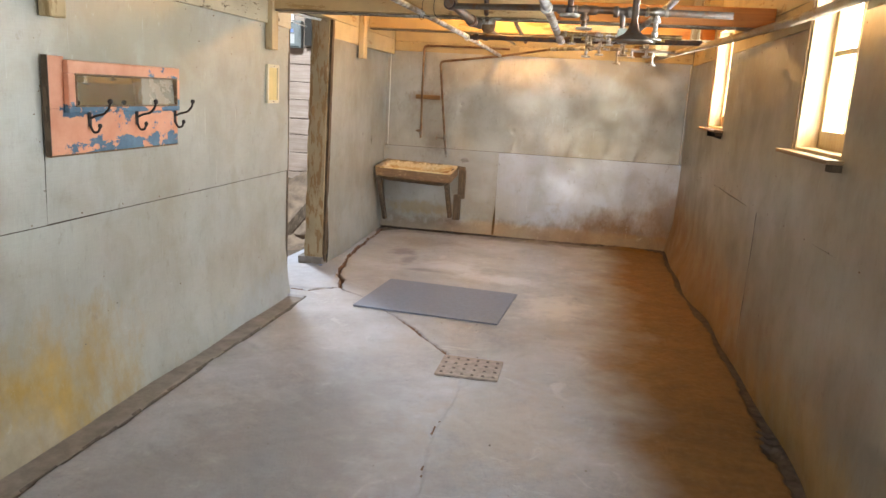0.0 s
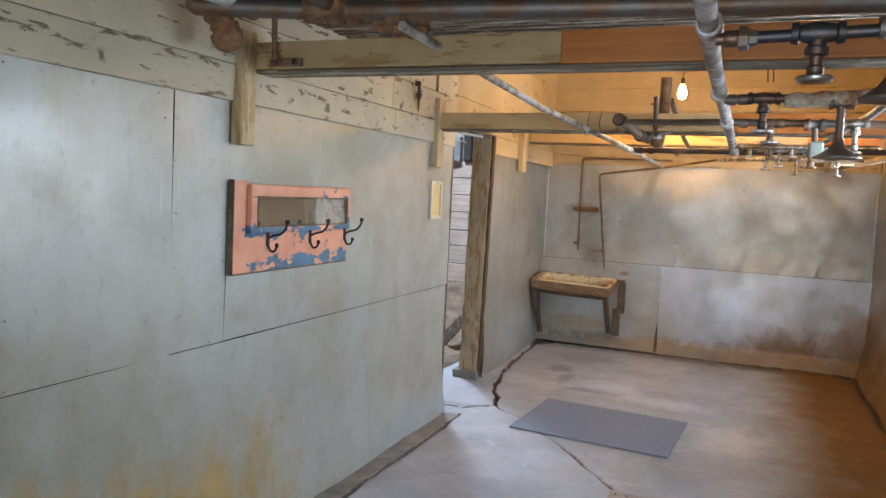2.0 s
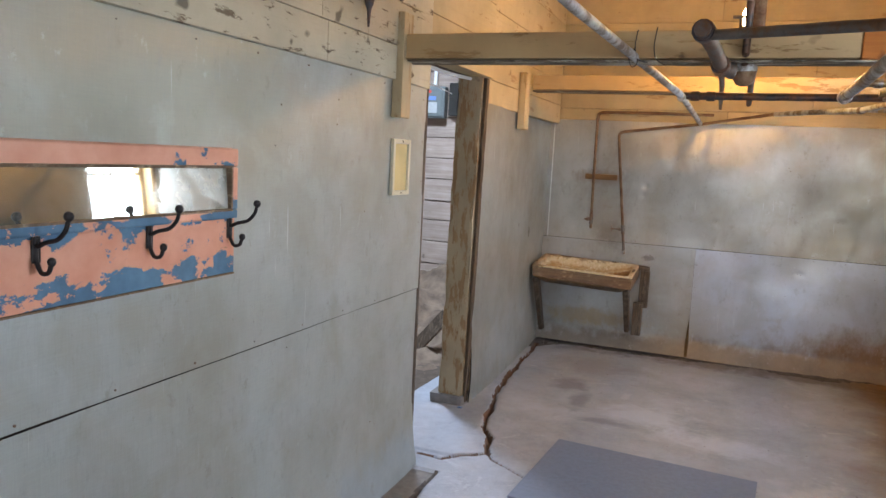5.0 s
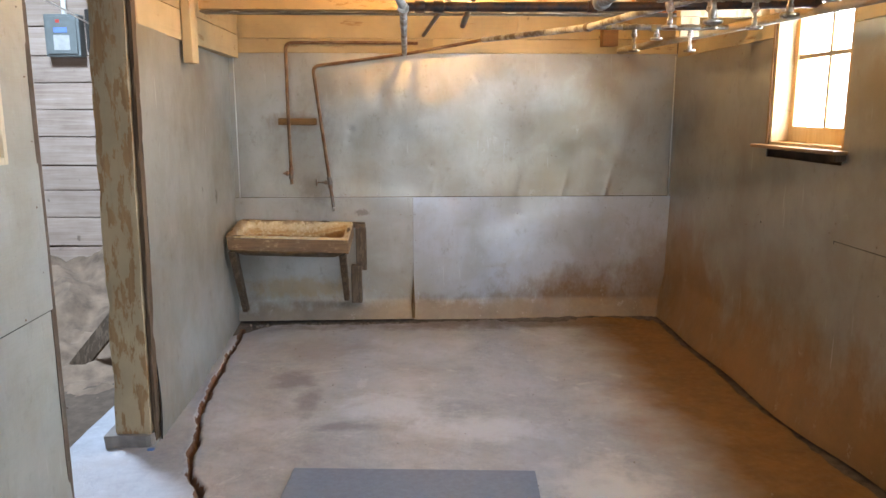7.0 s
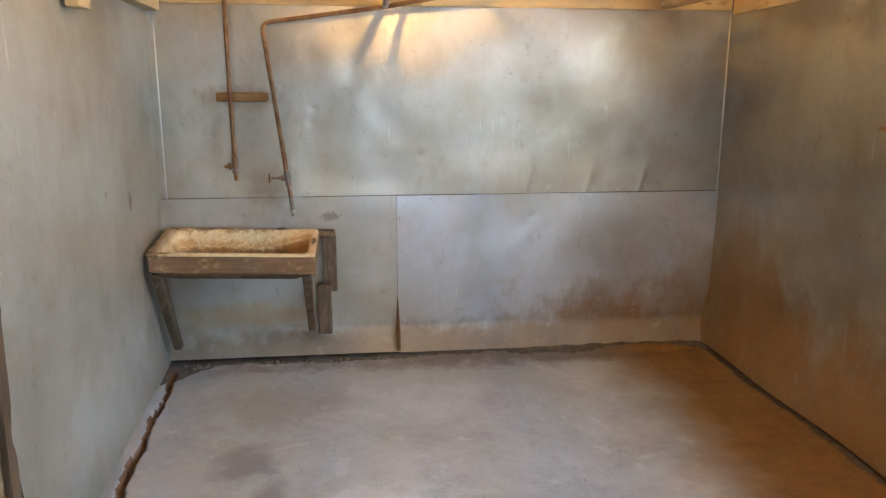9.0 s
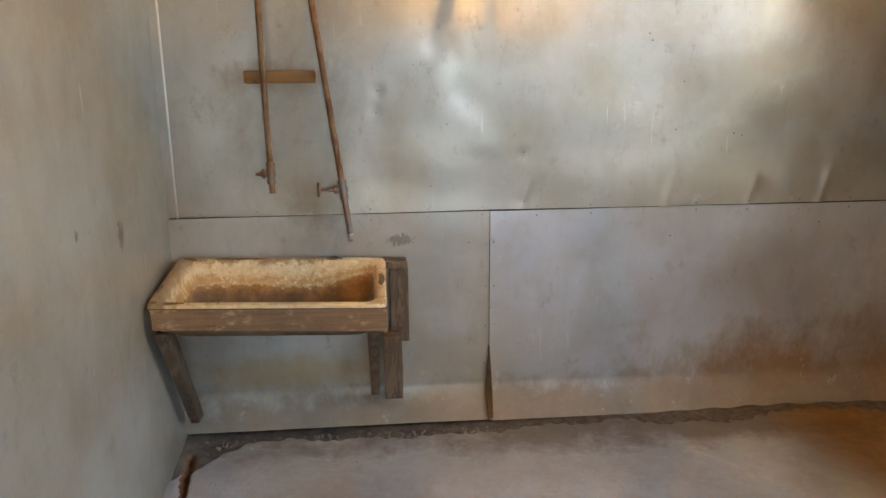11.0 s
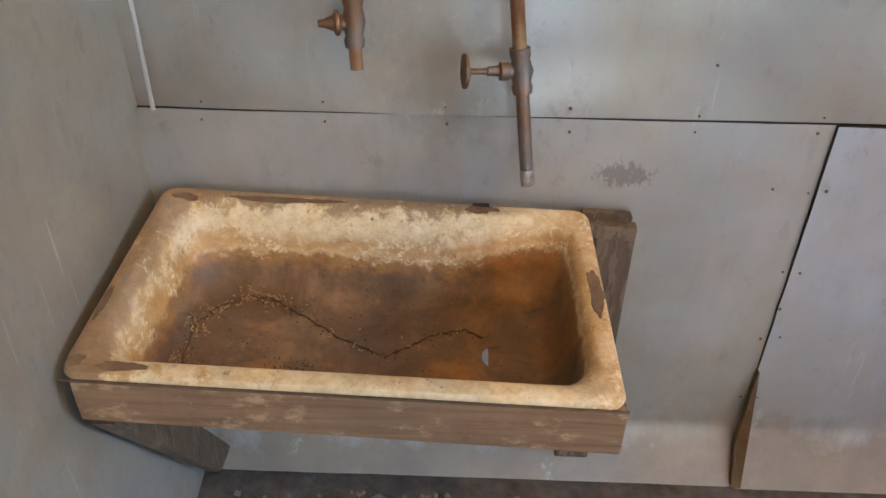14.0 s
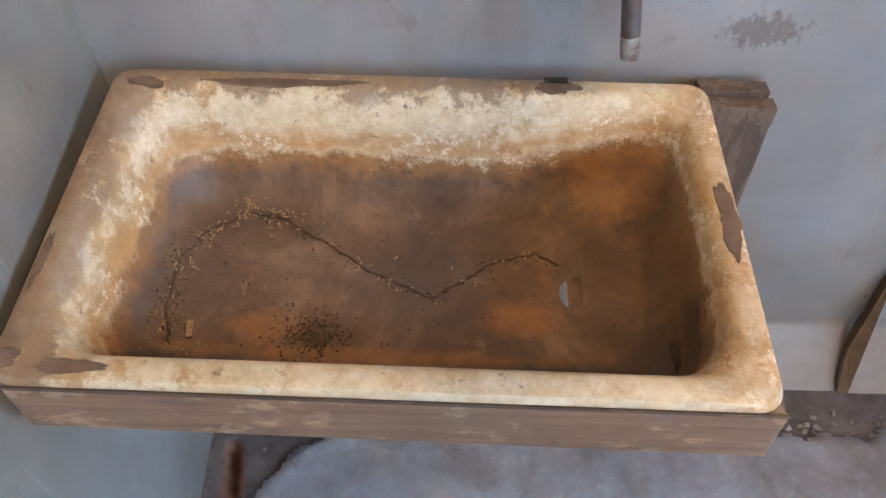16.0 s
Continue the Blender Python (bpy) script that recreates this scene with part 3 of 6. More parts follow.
def part(name, bm, material, parent=None, label="", smooth=False):
    """Links a bmesh, built in world coordinates, as one mesh object under parent."""
    if isinstance(bm, bmesh.types.BMesh):
        me = bpy.data.meshes.new(name)
        bm.normal_update()
        if smooth:
            for e in bm.edges:
                if len(e.link_faces) == 2 and e.calc_face_angle(0) > 0.7:
                    e.smooth = False
        bm.to_mesh(me)
        bm.free()
    else:
        me = bm
    if smooth:
        me.polygons.foreach_set("use_smooth", [True] * len(me.polygons))
    if len(me.materials) == 0:
        me.materials.append(material)
    ob = new(name, me)
    if parent:
        ob.parent = parent
        if parent.type == "EMPTY":
            ob.matrix_parent_inverse = Matrix.Translation(-parent.location)
    if label:
        ob["label"] = label
    return ob


def structure(name, bm, material, label="", smooth=False):
    return tagged(part(name, bm, material, None, "", smooth), label, "", "", "structure")


def box(x0, x1, y0, y1, z0, z1, bev=0.0, bm=None, m=None):
    bm = bm or bmesh.new()
    vs = [bm.verts.new((x, y, z)) for x in (x0, x1) for y in (y0, y1) for z in (z0, z1)]
    fs = [bm.faces.new([vs[i] for i in q]) for q in ((0, 1, 3, 2), (4, 6, 7, 5), (0, 4, 5, 1), (2, 3, 7, 6), (0, 2, 6, 4), (1, 5, 7, 3))]
    if bev:
        es = list({e for f in fs for e in f.edges})
        out = bmesh.ops.bevel(bm, geom=es, offset=bev, segments=2, affect="EDGES", profile=0.6)
        vs = list({v for f in out["faces"] for v in f.verts} | {v for v in vs if v.is_valid})
    if m is not None:
        bmesh.ops.transform(bm, matrix=m, verts=vs)
    return bm


def ring(bm, c, t, r, seg, up=None):
    t = Vector(t).normalized()
    a = t.orthogonal().normalized() if up is None else (up - t * up.dot(t)).normalized()
    b = t.cross(a)
    return [bm.verts.new(Vector(c) + r * (math.cos(q) * a + math.sin(q) * b)) for q in (2 * math.pi * i / seg for i in range(seg))], a


def tube(points, r, seg=12, bm=None, radii=None, cap=True):
    bm = bm or bmesh.new()
    p = [Vector(q) for q in points]
    last, up = None, None
    for i, c in enumerate(p):
        t = (p[min(i + 1, len(p) - 1)] - p[max(i - 1, 0)])
        now, up = ring(bm, c, t, radii[i] if radii else r, seg, up)
        if last:
            for j in range(seg):
                bm.faces.new((last[j], last[(j + 1) % seg], now[(j + 1) % seg], now[j]))
        elif cap:
            bm.faces.new(now[::-1])
        last = now
    if cap:
        bm.faces.new(last)
    return bm


def spun(c, way, profile, seg=16, bm=None):
    """A turned shape: profile of (distance along way, radius) from c."""
    w = Vector(way).normalized()
    pts = [Vector(c) + w * d for d, _ in profile]
    bm = bm or bmesh.new()
    last, up = None, None
    for q, (_, r) in zip(pts, profile):
        now, up = ring(bm, q, w, max(r, 0.0005), seg, up)
        if last:
            for j in range(seg):
                bm.faces.new((last[j], last[(j + 1) % seg], now[(j + 1) % seg], now[j]))
        else:
            bm.faces.new(now[::-1])
        last = now
    bm.faces.new(last)
    return bm


def bend(points, n=6, k=0.25):
    """Rounds the corners of a polyline."""
    p = [Vector(q) for q in points]
    out = [p[0]]
    for a, b, c in zip(p, p[1:], p[2:]):
        d = min(k, (b - a).length * 0.45, (c - b).length * 0.45)
        s, e = b + (a - b).normalized() * d, b + (c - b).normalized() * d
        for i in range(n + 1):
            u = i / n
            out.append(s * (1 - u) ** 2 + b * 2 * u * (1 - u) + e * u * u)
    out.append(p[-1])
    return out


def sheet(origin, u, v, nu, nv, warp, amount=0.004, thick=0.002, seed=0):
    """A dented metal sheet: grid over origin + a*u + b*v (0..1), displaced along its normal by warp(a, b) and noise."""
    o, u, v = Vector(origin), Vector(u), Vector(v)
    n = u.cross(v).normalized()
    verts, faces = [], []
    for j in range(nv + 1):
        for i in range(nu + 1):
            a, b = i / nu, j / nv
            q = o + a * u + b * v
            d = warp(a, b) + amount * noise.noise(q * 1.7 + Vector((seed, 0, 0))) + 0.35 * amount * noise.noise(q * 6.0 + Vector((0, seed, 0)))
            verts.append(q + n * d)
    k = nu + 1
    for j in range(nv):
        for i in range(nu):
            faces.append((j * k + i, j * k + i + 1, (j + 1) * k + i + 1, (j + 1) * k + i))
    me = bpy.data.meshes.new("sheet")
    me.from_pydata([tuple(q) for q in verts], [], faces)
    bm = bmesh.new()
    bm.from_mesh(me)
    bpy.data.meshes.remove(me)
    rim = [e for e in bm.edges if e.is_boundary]
    out = bmesh.ops.extrude_edge_only(bm, edges=rim)
    bmesh.ops.translate(bm, verts=[q for q in out["geom"] if isinstance(q, bmesh.types.BMVert)], vec=-n * (thick + 0.004))
    for e in rim:
        e.smooth = False
    for g in out["geom"]:
        if isinstance(g, bmesh.types.BMFace):
            g.material_index = 1
    return bm


def board(x0, x1, y0, y1, z0, z1, seed=0, bev=0.004, tilt=0.0):
    """A plank with eased edges and a slight unevenness."""
    rng = random.Random(seed)
    bm = box(x0, x1, y0, y1, z0, z1, bev)
    c = Vector(((x0 + x1) / 2, (y0 + y1) / 2, (z0 + z1) / 2))
    if tilt:
        ang = rng.uniform(-tilt, tilt)
        axis_ = "X" if (y1 - y0) > (x1 - x0) else "Y"
        bmesh.ops.transform(bm, matrix=Matrix.Translation(c) @ Matrix.Rotation(ang, 4, axis_) @ Matrix.Translation(-c), verts=bm.verts)
    return bm


# ---- structure ----
WX, EX, BY, SY = -1.9, 1.36, 8.68, -1.0      # inner faces: west, east, back, entrance
CZ, HZ = 2.45, 3.15                          # lath ceiling, high ceiling behind it

# floor: a heightfield with cracks, a gutter along the west wall and a worn edge along the east wall
CRACKS = [
    ([(-1.97, 8.45), (-1.94, 8.3), (-1.91, 7.67), (-1.86, 6.95), (-1.73, 6.29), (-1.69, 6.1), (-1.62, 5.97), (-1.55, 5.75)], 0.011, 0.05),
    ([(-1.55, 5.75), (-1.50, 5.68), (-1.29, 5.53), (-0.97, 5.19), (-0.72, 4.89), (-0.43, 4.53)], 0.008, 0.02),
    ([(-1.9, 5.56), (-1.75, 5.55), (-1.66, 5.66), (-1.55, 5.75)], 0.014, 0.03),
    ([(-0.28, 4.15), (-0.27, 3.75), (-0.30, 3.45), (-0.26, 3.05), (-0.24, 2.84), (-0.30, 2.3)], 0.006, 0.012),
    ([(0.0, 5.75), (0.5, 5.55), (1.0, 5.35)], 0.004, 0.008),
]


def crack_depth(P):
    d = np.zeros(len(P))
    for line, w, depth in CRACKS:
        for (ax, ay), (bx, by) in zip(line, line[1:]):
            a, s = np.array((ax, ay)), np.array((bx - ax, by - ay))
            near = (np.abs(P[:, 0] - (ax + bx) / 2) < abs(s[0]) / 2 + 0.12) & (np.abs(P[:, 1] - (ay + by) / 2) < abs(s[1]) / 2 + 0.12)
            Q = P[near]
            if not len(Q):
                continue
            wob = 0.011 * np.sin(Q[:, 1] * 12.3) + 0.006 * np.sin(Q[:, 1] * 29 + 1) + 0.003 * np.sin(Q[:, 1] * 67)
            nrm = np.array((-s[1], s[0])) / np.hypot(*s)
            Q = Q + wob[:, None] * nrm * min(1.0, w * 60)
            t = np.clip(((Q - a) @ s) / (s @ s), 0, 1)
            dist = np.hypot(*(Q - a - t[:, None] * s).T)
            width = w * (0.85 + 0.35 * np.sin(Q[:, 1] * 9 + 2 * np.sin(Q[:, 1] * 4)))
            d[near] = np.maximum(d[near], depth * np.clip(1.6 - dist / np.maximum(width, 0.002), 0, 1))
    return d


def build_floor():
    step = 0.010
    xs, ys = np.arange(-2.35, 1.62, step), np.arange(SY - 0.1, BY + 0.03, step)
    nx, ny = len(xs), len(ys)
    X, Y = np.meshgrid(xs, ys)
    P = np.stack((X.ravel(), Y.ravel()), 1)
    z = 0.005 * np.sin(P[:, 0] * 1.9 + 0.6 * P[:, 1]) * np.sin(P[:, 1] * 1.3) + 0.0012 * np.sin(P[:, 0] * 37 + 3 * np.sin(P[:, 1] * 9)) * np.sin(P[:, 1] * 29)
    z -= 0.010 * np.exp(-((P[:, 0] + 0.25) ** 2 + (P[:, 1] - 4.3) ** 2) / 0.5)
    cut = crack_depth(P)
    split = cut.copy()
    # gutter of bare earth along the west wall
    edge = -1.705 + 0.008 * np.sin(P[:, 1] * 4.3) + 0.004 * np.sin(P[:, 1] * 19)
    gut = (P[:, 1] < 5.4) & (P[:, 0] < edge)
    dirt = cut.copy()
    rim = np.clip(1.5 - np.abs(P[:, 0] - edge + 0.010) / (0.012 + 0.003 * np.sin(P[:, 1] * 9)), 0, 1) * (P[:, 1] < 5.4)
    cut = np.maximum(cut, 0.030 * rim)
    dirt = np.maximum(dirt, 0.030 * rim)
    cut = np.where(gut, np.maximum(cut, 0.010 + 0.004 * np.sin(P[:, 1] * 5)), cut)
    # broken earth at the foot of the east and back walls
    e2 = np.hypot((P[:, 0] - 1.36 - 0.02 * np.sin(P[:, 1] * 8)) / 0.055, (P[:, 1] - 3.75) / 0.36) + 0.22 * np.sin(P[:, 1] * 31 + 4 * np.sin(P[:, 1] * 13)) + 0.12 * np.sin(P[:, 1] * 83)
    hole = 0.04 * np.clip(1.1 - e2, 0, 1)
    e3 = 8.50 - 0.02 * np.sin(P[:, 0] * 5) - 0.010 * np.sin(P[:, 0] * 17) - 0.008 * np.sin(P[:, 0] * 43 + 3 * np.sin(P[:, 0] * 11)) - 0.006 * np.sin(P[:, 0] * 97) + 0.012 * np.clip(np.sin(P[:, 0] * 7.3 + 2) * 3 - 1.6, 0, 1.4)
    foot = 0.016 * np.clip((P[:, 1] - e3) / 0.025, 0, 1)
    lean = 1.315 - 0.085 / (1 + np.exp(-(P[:, 1] - 6.15) / 0.22)) + 0.010 * np.sin(P[:, 1] * 7) + 0.006 * np.sin(P[:, 1] * 31 + 2 * np.sin(P[:, 1] * 11))
    side = 0.022 * np.clip((P[:, 0] - lean) / 0.02, 0, 1) * np.clip(P[:, 1] - 1.5, 0, 1)
    corner = 0.014 * np.clip((P[:, 1] - 8.36 - 1.1 * (P[:, 0] + 1.885) - 0.012 * np.sin(P[:, 0] * 47) - 0.006 * np.sin(P[:, 1] * 91)) / 0.03, 0, 1) * (P[:, 1] > 8.2) * (P[:, 0] < -1.72)
    foot = np.maximum(foot, corner)
    cut = np.maximum(np.maximum(cut, hole), np.maximum(foot, side))
    dirt = np.maximum(np.maximum(dirt, hole), np.maximum(foot, side))
    z -= cut
    # loose earth banked up against the end wall towards the window corner
    bank = np.clip((P[:, 1] - 8.46 - 0.03 * np.sin(P[:, 0] * 6) - 0.004 * np.sin(P[:, 0] * 41)) / 0.10, 0, 1) * np.clip((P[:, 0] + 0.5) / 1.2, 0, 1)
    z += bank * (0.026 + 0.003 * np.sin(P[:, 0] * 33 + 5 * np.sin(P[:, 1] * 37)))
    # the threshold slab sits a little proud
    slab = np.clip((-1.58 - P[:, 0]) / 0.14, 0, 1) * np.clip((P[:, 1] - 5.6) / 0.02, 0, 1) * np.clip((6.95 - P[:, 1]) / 0.35, 0, 1)
    z = np.where(cut < 0.004, z + 0.012 * slab, z)
    V = np.column_stack((P, z)).astype(np.float32)
    idx = np.arange(nx * ny).reshape(ny, nx)
    F = np.stack((idx[:-1, :-1], idx[:-1, 1:], idx[1:, 1:], idx[1:, :-1]), -1).reshape(-1, 4)
    me = bpy.data.meshes.new("floor")
    me.vertices.add(len(V)), me.loops.add(F.size), me.polygons.add(len(F))
    me.vertices.foreach_set("co", V.ravel())
    me.loops.foreach_set("vertex_index", F.ravel().astype(np.int32))
    me.polygons.foreach_set("loop_start", np.arange(0, F.size, 4, dtype=np.int32))
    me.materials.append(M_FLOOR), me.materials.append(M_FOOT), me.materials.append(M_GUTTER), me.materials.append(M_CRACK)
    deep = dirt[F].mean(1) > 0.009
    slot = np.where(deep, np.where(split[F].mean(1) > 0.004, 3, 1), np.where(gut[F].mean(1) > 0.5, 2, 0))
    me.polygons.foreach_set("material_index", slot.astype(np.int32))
    me.polygons.foreach_set("use_smooth", np.ones(len(F), dtype=bool))
    me.update(), me.validate()
    return structure("floor", me, M_FLOOR, "worn grey concrete floor, cracked, orange-brown along the window side", True)


build_floor()

# masonry cores behind the linings
W1 = structure("wall_west", box(WX - 0.19, WX - 0.05, SY, 5.44, -0.1, HZ), M_DIRT, "wall lined with silver-painted sheet metal below cream boards")
W2 = structure("wall_west_2", box(-2.072, -2.052, 6.60, BY, -0.1, HZ), M_DIRT, "wall lined with silver-painted sheet metal beyond the doorway")
structure("wall_west_head", box(-2.07, -1.95, 5.44, 6.52, 2.17, HZ), M_DIRT, "boarded wall above the doorway")
WB = structure("wall_north", box(-2.16, EX + 0.2, BY + 0.04, BY + 0.2, -0.1, HZ), M_DIRT, "end wall lined with dented silver sheet metal and tan boards")
WIN = [(3.51, 4.25, 1.42, 2.26), (6.39, 7.12, 1.435, 2.26)]


def east_core():
    bm = bmesh.new()
    ys = [SY] + [q for w in WIN for q in w[:2]] + [BY + 0.2]
    for a, b in zip(ys[0::2], ys[1::2]):
        box(EX + 0.04, EX + 0.2, a, b, -0.1, HZ, 0, bm)
    for y0, y1, z0, z1 in WIN:
        box(EX + 0.04, EX + 0.2, y0, y1, -0.1, z0, 0, bm)
        box(EX + 0.04, EX + 0.2, y0, y1, z1, HZ, 0, bm)
    return bm


WE = structure("wall_east", east_core(), M_DIRT, "wall lined with rust-stained silver sheet metal, with two windows")
WS = structure("wall_south", bmesh.new(), M_CREAM_Y, "boarded entrance wall with an open doorway")
for n, (a, b, c, d) in enumerate(((WX - 0.16, -0.35, 0, HZ), (0.95, EX + 0.2, 0, HZ), (-0.35, 0.95, 2.25, HZ))):
    part("wall_panel", box(a, b, SY - 0.15, SY, c, d), M_TAN_X, WS)
structure("ceiling_high", box(-2.16, EX + 0.2, 4.05, BY + 0.2, HZ, HZ + 0.1), M_TAN_X, "tan painted board ceiling")
structure("ceiling_riser", box(-2.16, EX + 0.2, 4.12, 4.17, CZ + 0.05, HZ), M_TAN_X, "boards closing the raised ceiling")

# lath ceiling over the near half: narrow strips with dark gaps
bm = bmesh.new()
rng = random.Random(4)
y = SY
while y < 4.10:
    w = rng.uniform(0.026, 0.034)
    dz = rng.uniform(-0.004, 0.004)
    box(WX - 0.05, EX + 0.05, y, y + w, CZ + dz, CZ + 0.010 + dz, 0, bm)
    y += w + rng.uniform(0.008, 0.016)
structure("ceiling_lath", bm, M_LATH, "old lath ceiling with dark gaps between strips")
structure("ceiling_backing", box(WX - 0.1, EX + 0.1, SY, 4.12, CZ + 0.05, CZ + 0.09), M_DIRT, "dark boards above the lath")


# ---- sheet metal linings ----
def west_warp(a, b):
    return 0.05 * max(0.0, 1 - b / 0.5) ** 2 + 0.004 * math.sin(a * 9 + 1) * (1 - b)


def lining(parent, o, u, v, warp, mat, label="", seed=0, amount=0.006, n=(40, 24)):
    ob = part("metal_sheet", sheet(o, u, v, n[0], n[1], warp, amount, seed=seed), mat, parent, label, True)
    ob.data.materials.append(M_TARNISH)
    return ob


for k, (a, b) in enumerate(((SY, 1.2), (1.2, 2.55), (2.55, 2.88), (2.88, 5.45))):
    lining(W1, (WX, a + 0.003, 0.9575 + 0.001 * k), (0, b - a - 0.006, 0), (0, 0, 1.055), lambda a_, b_: 0.002 * math.cos(a_ * 5 + k), M_LEFT, seed=k)
for k, (a, b) in enumerate(((SY, 0.3), (0.3, 5.45))):
    lining(W1, (WX - 0.003, a + 0.002, -0.02), (0, b - a - 0.004, 0), (0, 0, 0.9755), west_warp, M_LEFT, seed=9 + k, n=(70, 30))


def w2_warp(a, b):
    return 0.015 * math.sin(a * math.pi) * (1 - b) ** 2 + 0.012 * math.exp(-(a / 0.05) ** 2) * math.sin(b * 7) - 0.004


lining(W2, (-1.925, 6.47, -0.02), (-0.105, BY - 6.47, 0), (0, 0, 0.99), w2_warp, M_WEST2, seed=21)
lining(W2, (-1.921, 6.47, 0.968), (-0.105, BY - 6.47, 0), (0, 0, 1.045), lambda a, b: 0.003 * math.sin(a * 6), M_WEST2, seed=22)


def back_low(a, b):
    return 0.075 * max(0.0, 1 - b / 0.15) ** 1.1 + 0.004 * math.sin(a * 11) * b


DENTS = [(-1.15, 1.40), (-1.14, 1.48), (-1.13, 1.48), (-0.66, 0.52), (-0.52, 1.00), (-0.52, 1.21), (-0.52, 1.22), (-0.19, 1.88), (-0.16, 1.84), (0.14, 1.07), (0.15, 0.83), (0.17, 1.51), (0.18, 0.82), (0.41, 1.28), (0.45, 1.28), (0.51, 1.02), (0.85, 0.88), (0.85, 1.02), (0.88, 1.66)]


def dented(x, z):
    """Dimples hammered round the nails, with a fold running up from those on the seam."""
    out = 0.0
    for dx, dz in DENTS:
        r2 = (x - dx) ** 2 + (z - dz) ** 2
        out -= 0.0035 * math.exp(-r2 / 0.0005) - 0.0012 * math.exp(-r2 / 0.004)
        if 0.95 < dz < 1.10 and z > 0.966:
            out += 0.006 * math.exp(-((x - dx - 0.25 * (z - dz)) / 0.018) ** 2 - (max(z - dz, 0.0) / 0.09) ** 2)
    return out


def back_high(a, b):
    x, z = -2.05 + 3.42 * a, 0.9688 + 1.08 * b
    return 0.006 * math.sin(a * 13 + b * 5) + dented(x, z)


def back_low_dented(x0, w):
    def warp(a, b):
        return back_low(a, b) + dented(x0 + w * a, 0.96 * b)
    return warp


lining(WB, (-2.05, BY, 0.005), (1.3845, 0, 0), (0, 0, 0.959), back_low_dented(-2.05, 1.3845), M_BACK_LEFT, seed=31, n=(90, 64))
lining(WB, (-0.664, BY - 0.003, 0.0), (2.028, 0, 0), (0, 0, 0.9640), back_low_dented(-0.664, 2.028), M_BACK_LOW, seed=32, n=(130, 64))
lining(WB, (-2.05, BY - 0.006, 0.9688), (3.42, 0, 0), (0, 0, 1.08), back_high, M_BACK, seed=33, amount=0.010, n=(260, 84))


def east_low(y0, y1):
    """The foot of the sheet bellies into the room where earth has pushed it."""
    def warp(a, b):
        y = y1 + a * (y0 - y1)
        out = 0.085 / (1 + math.exp(-(y - 6.15) / 0.22)) + 0.012 * math.sin(y * 5) - 0.03 * math.exp(-((y - 4.0) / 0.5) ** 2)
        return out * max(0.0, 1 - b / 0.35) ** 1.3 + 0.006 * math.sin(y * 3 + b * 3)
    return warp


lining(WE, (EX - 0.002, 4.898, 0.0), (0, SY - 4.9, 0), (0, 0, 1.03), east_low(SY, 4.9), M_RIGHT, seed=41, n=(70, 40))
lining(WE, (EX - 0.002, BY, 0.0), (0, 4.903 - BY, 0), (0, 0, 1.0), east_low(4.9, BY), M_RIGHT, seed=42, n=(60, 40))
zt = 2.015
for k, (a, b, c, d) in enumerate(((SY, 1.5, 1.0, zt), (1.5, 3.51, 1.0, zt), (3.51, 4.25, 1.0, 1.42), (4.25, 6.39, 1.0, zt), (6.39, 7.14, 0.985, 1.36), (7.14, BY, 0.975, zt))):
    lining(WE, (EX - 0.006, b, c + 0.004), (0, a - b, 0), (0, 0, d - c), lambda a_, b_: 0.0, M_RIGHT, seed=50, n=(30, 20))

wd = bmesh.new()
vs = [wd.verts.new(q) for q in ((-0.667, BY - 0.016, 0.34), (-0.682, BY - 0.045, 0.12), (-0.678, BY - 0.085, 0.015), (-0.655, BY - 0.086, 0.015), (-0.652, BY - 0.046, 0.12), (-0.664, BY - 0.016, 0.34))]
wd.faces.new(vs)
low_ = bmesh.ops.extrude_face_region(wd, geom=wd.faces[:])
bmesh.ops.translate(wd, verts=[v for v in low_["geom"] if isinstance(v, bmesh.types.BMVert)], vec=(0, 0.02, 0))
part("split_seam", wd, M_SPLIT, WB, "rusty split where the sheets part")
# corner strips, bright where the sheets were folded
for x, y in ((-1.986, BY - 0.027), (EX - 0.024, BY - 0.032)):
    structure("corner_trim", tube([(x, y, 0.97), (x, y, 2.03)], 0.0045, 8), M_TRIM, "folded bright metal corner strip", True)

# ---- boards above the linings ----
def boards_y(parent, x0, x1, y0, y1, zs, mat, seed, cuts=()):
    rng = random.Random(seed)
    for z0, z1 in zip(zs, zs[1:]):
        ends = [y0] + [c + rng.uniform(-0.25, 0.25) for c in cuts] + [y1]
        for a, b in zip(ends, ends[1:]):
            part("board", board(x0 + rng.uniform(-0.003, 0.003), x1, a + 0.001, b - 0.001, z0 + 0.0015, z1 - 0.0015, rng.random()), mat, parent)


boards_y(W1, WX - 0.014, WX + 0.022, SY, 5.30, (1.995, 2.15, 2.345, 2.60), M_CREAM_Y, 5, (1.6, 4.3))
boards_y(W1, WX - 0.014, WX + 0.012, 4.12, 5.30, (2.60, 2.84, 3.15), M_TAN_Y, 6)
boards_y(W2, -2.02, WX + 0.004, 5.4605, 6.50, (2.165, 2.38, 2.62, 2.88, 3.15), M_TAN_Y, 7)
boards_y(W2, -2.02, -1.945, 6.50, BY - 0.03, (2.005, 2.17, 2.38, 2.62, 2.88, 3.15), M_TAN_Y, 8)
part("board", board(WX - 0.016, WX + 0.010, 5.301, 5.4595, 1.995, 2.60, 3), M_CREAM_Y, W1)
part("board", board(-2.02, WX + 0.004, 5.301, 5.4595, 2.602, 3.15, 3), M_TAN_Y, W1)
boards_y(WE, EX - 0.006, EX + 0.012, SY, 3.505, (2.02, 2.16, 2.36, 2.60, 2.88, 3.15), M_TAN_Y, 9, (1.2,))
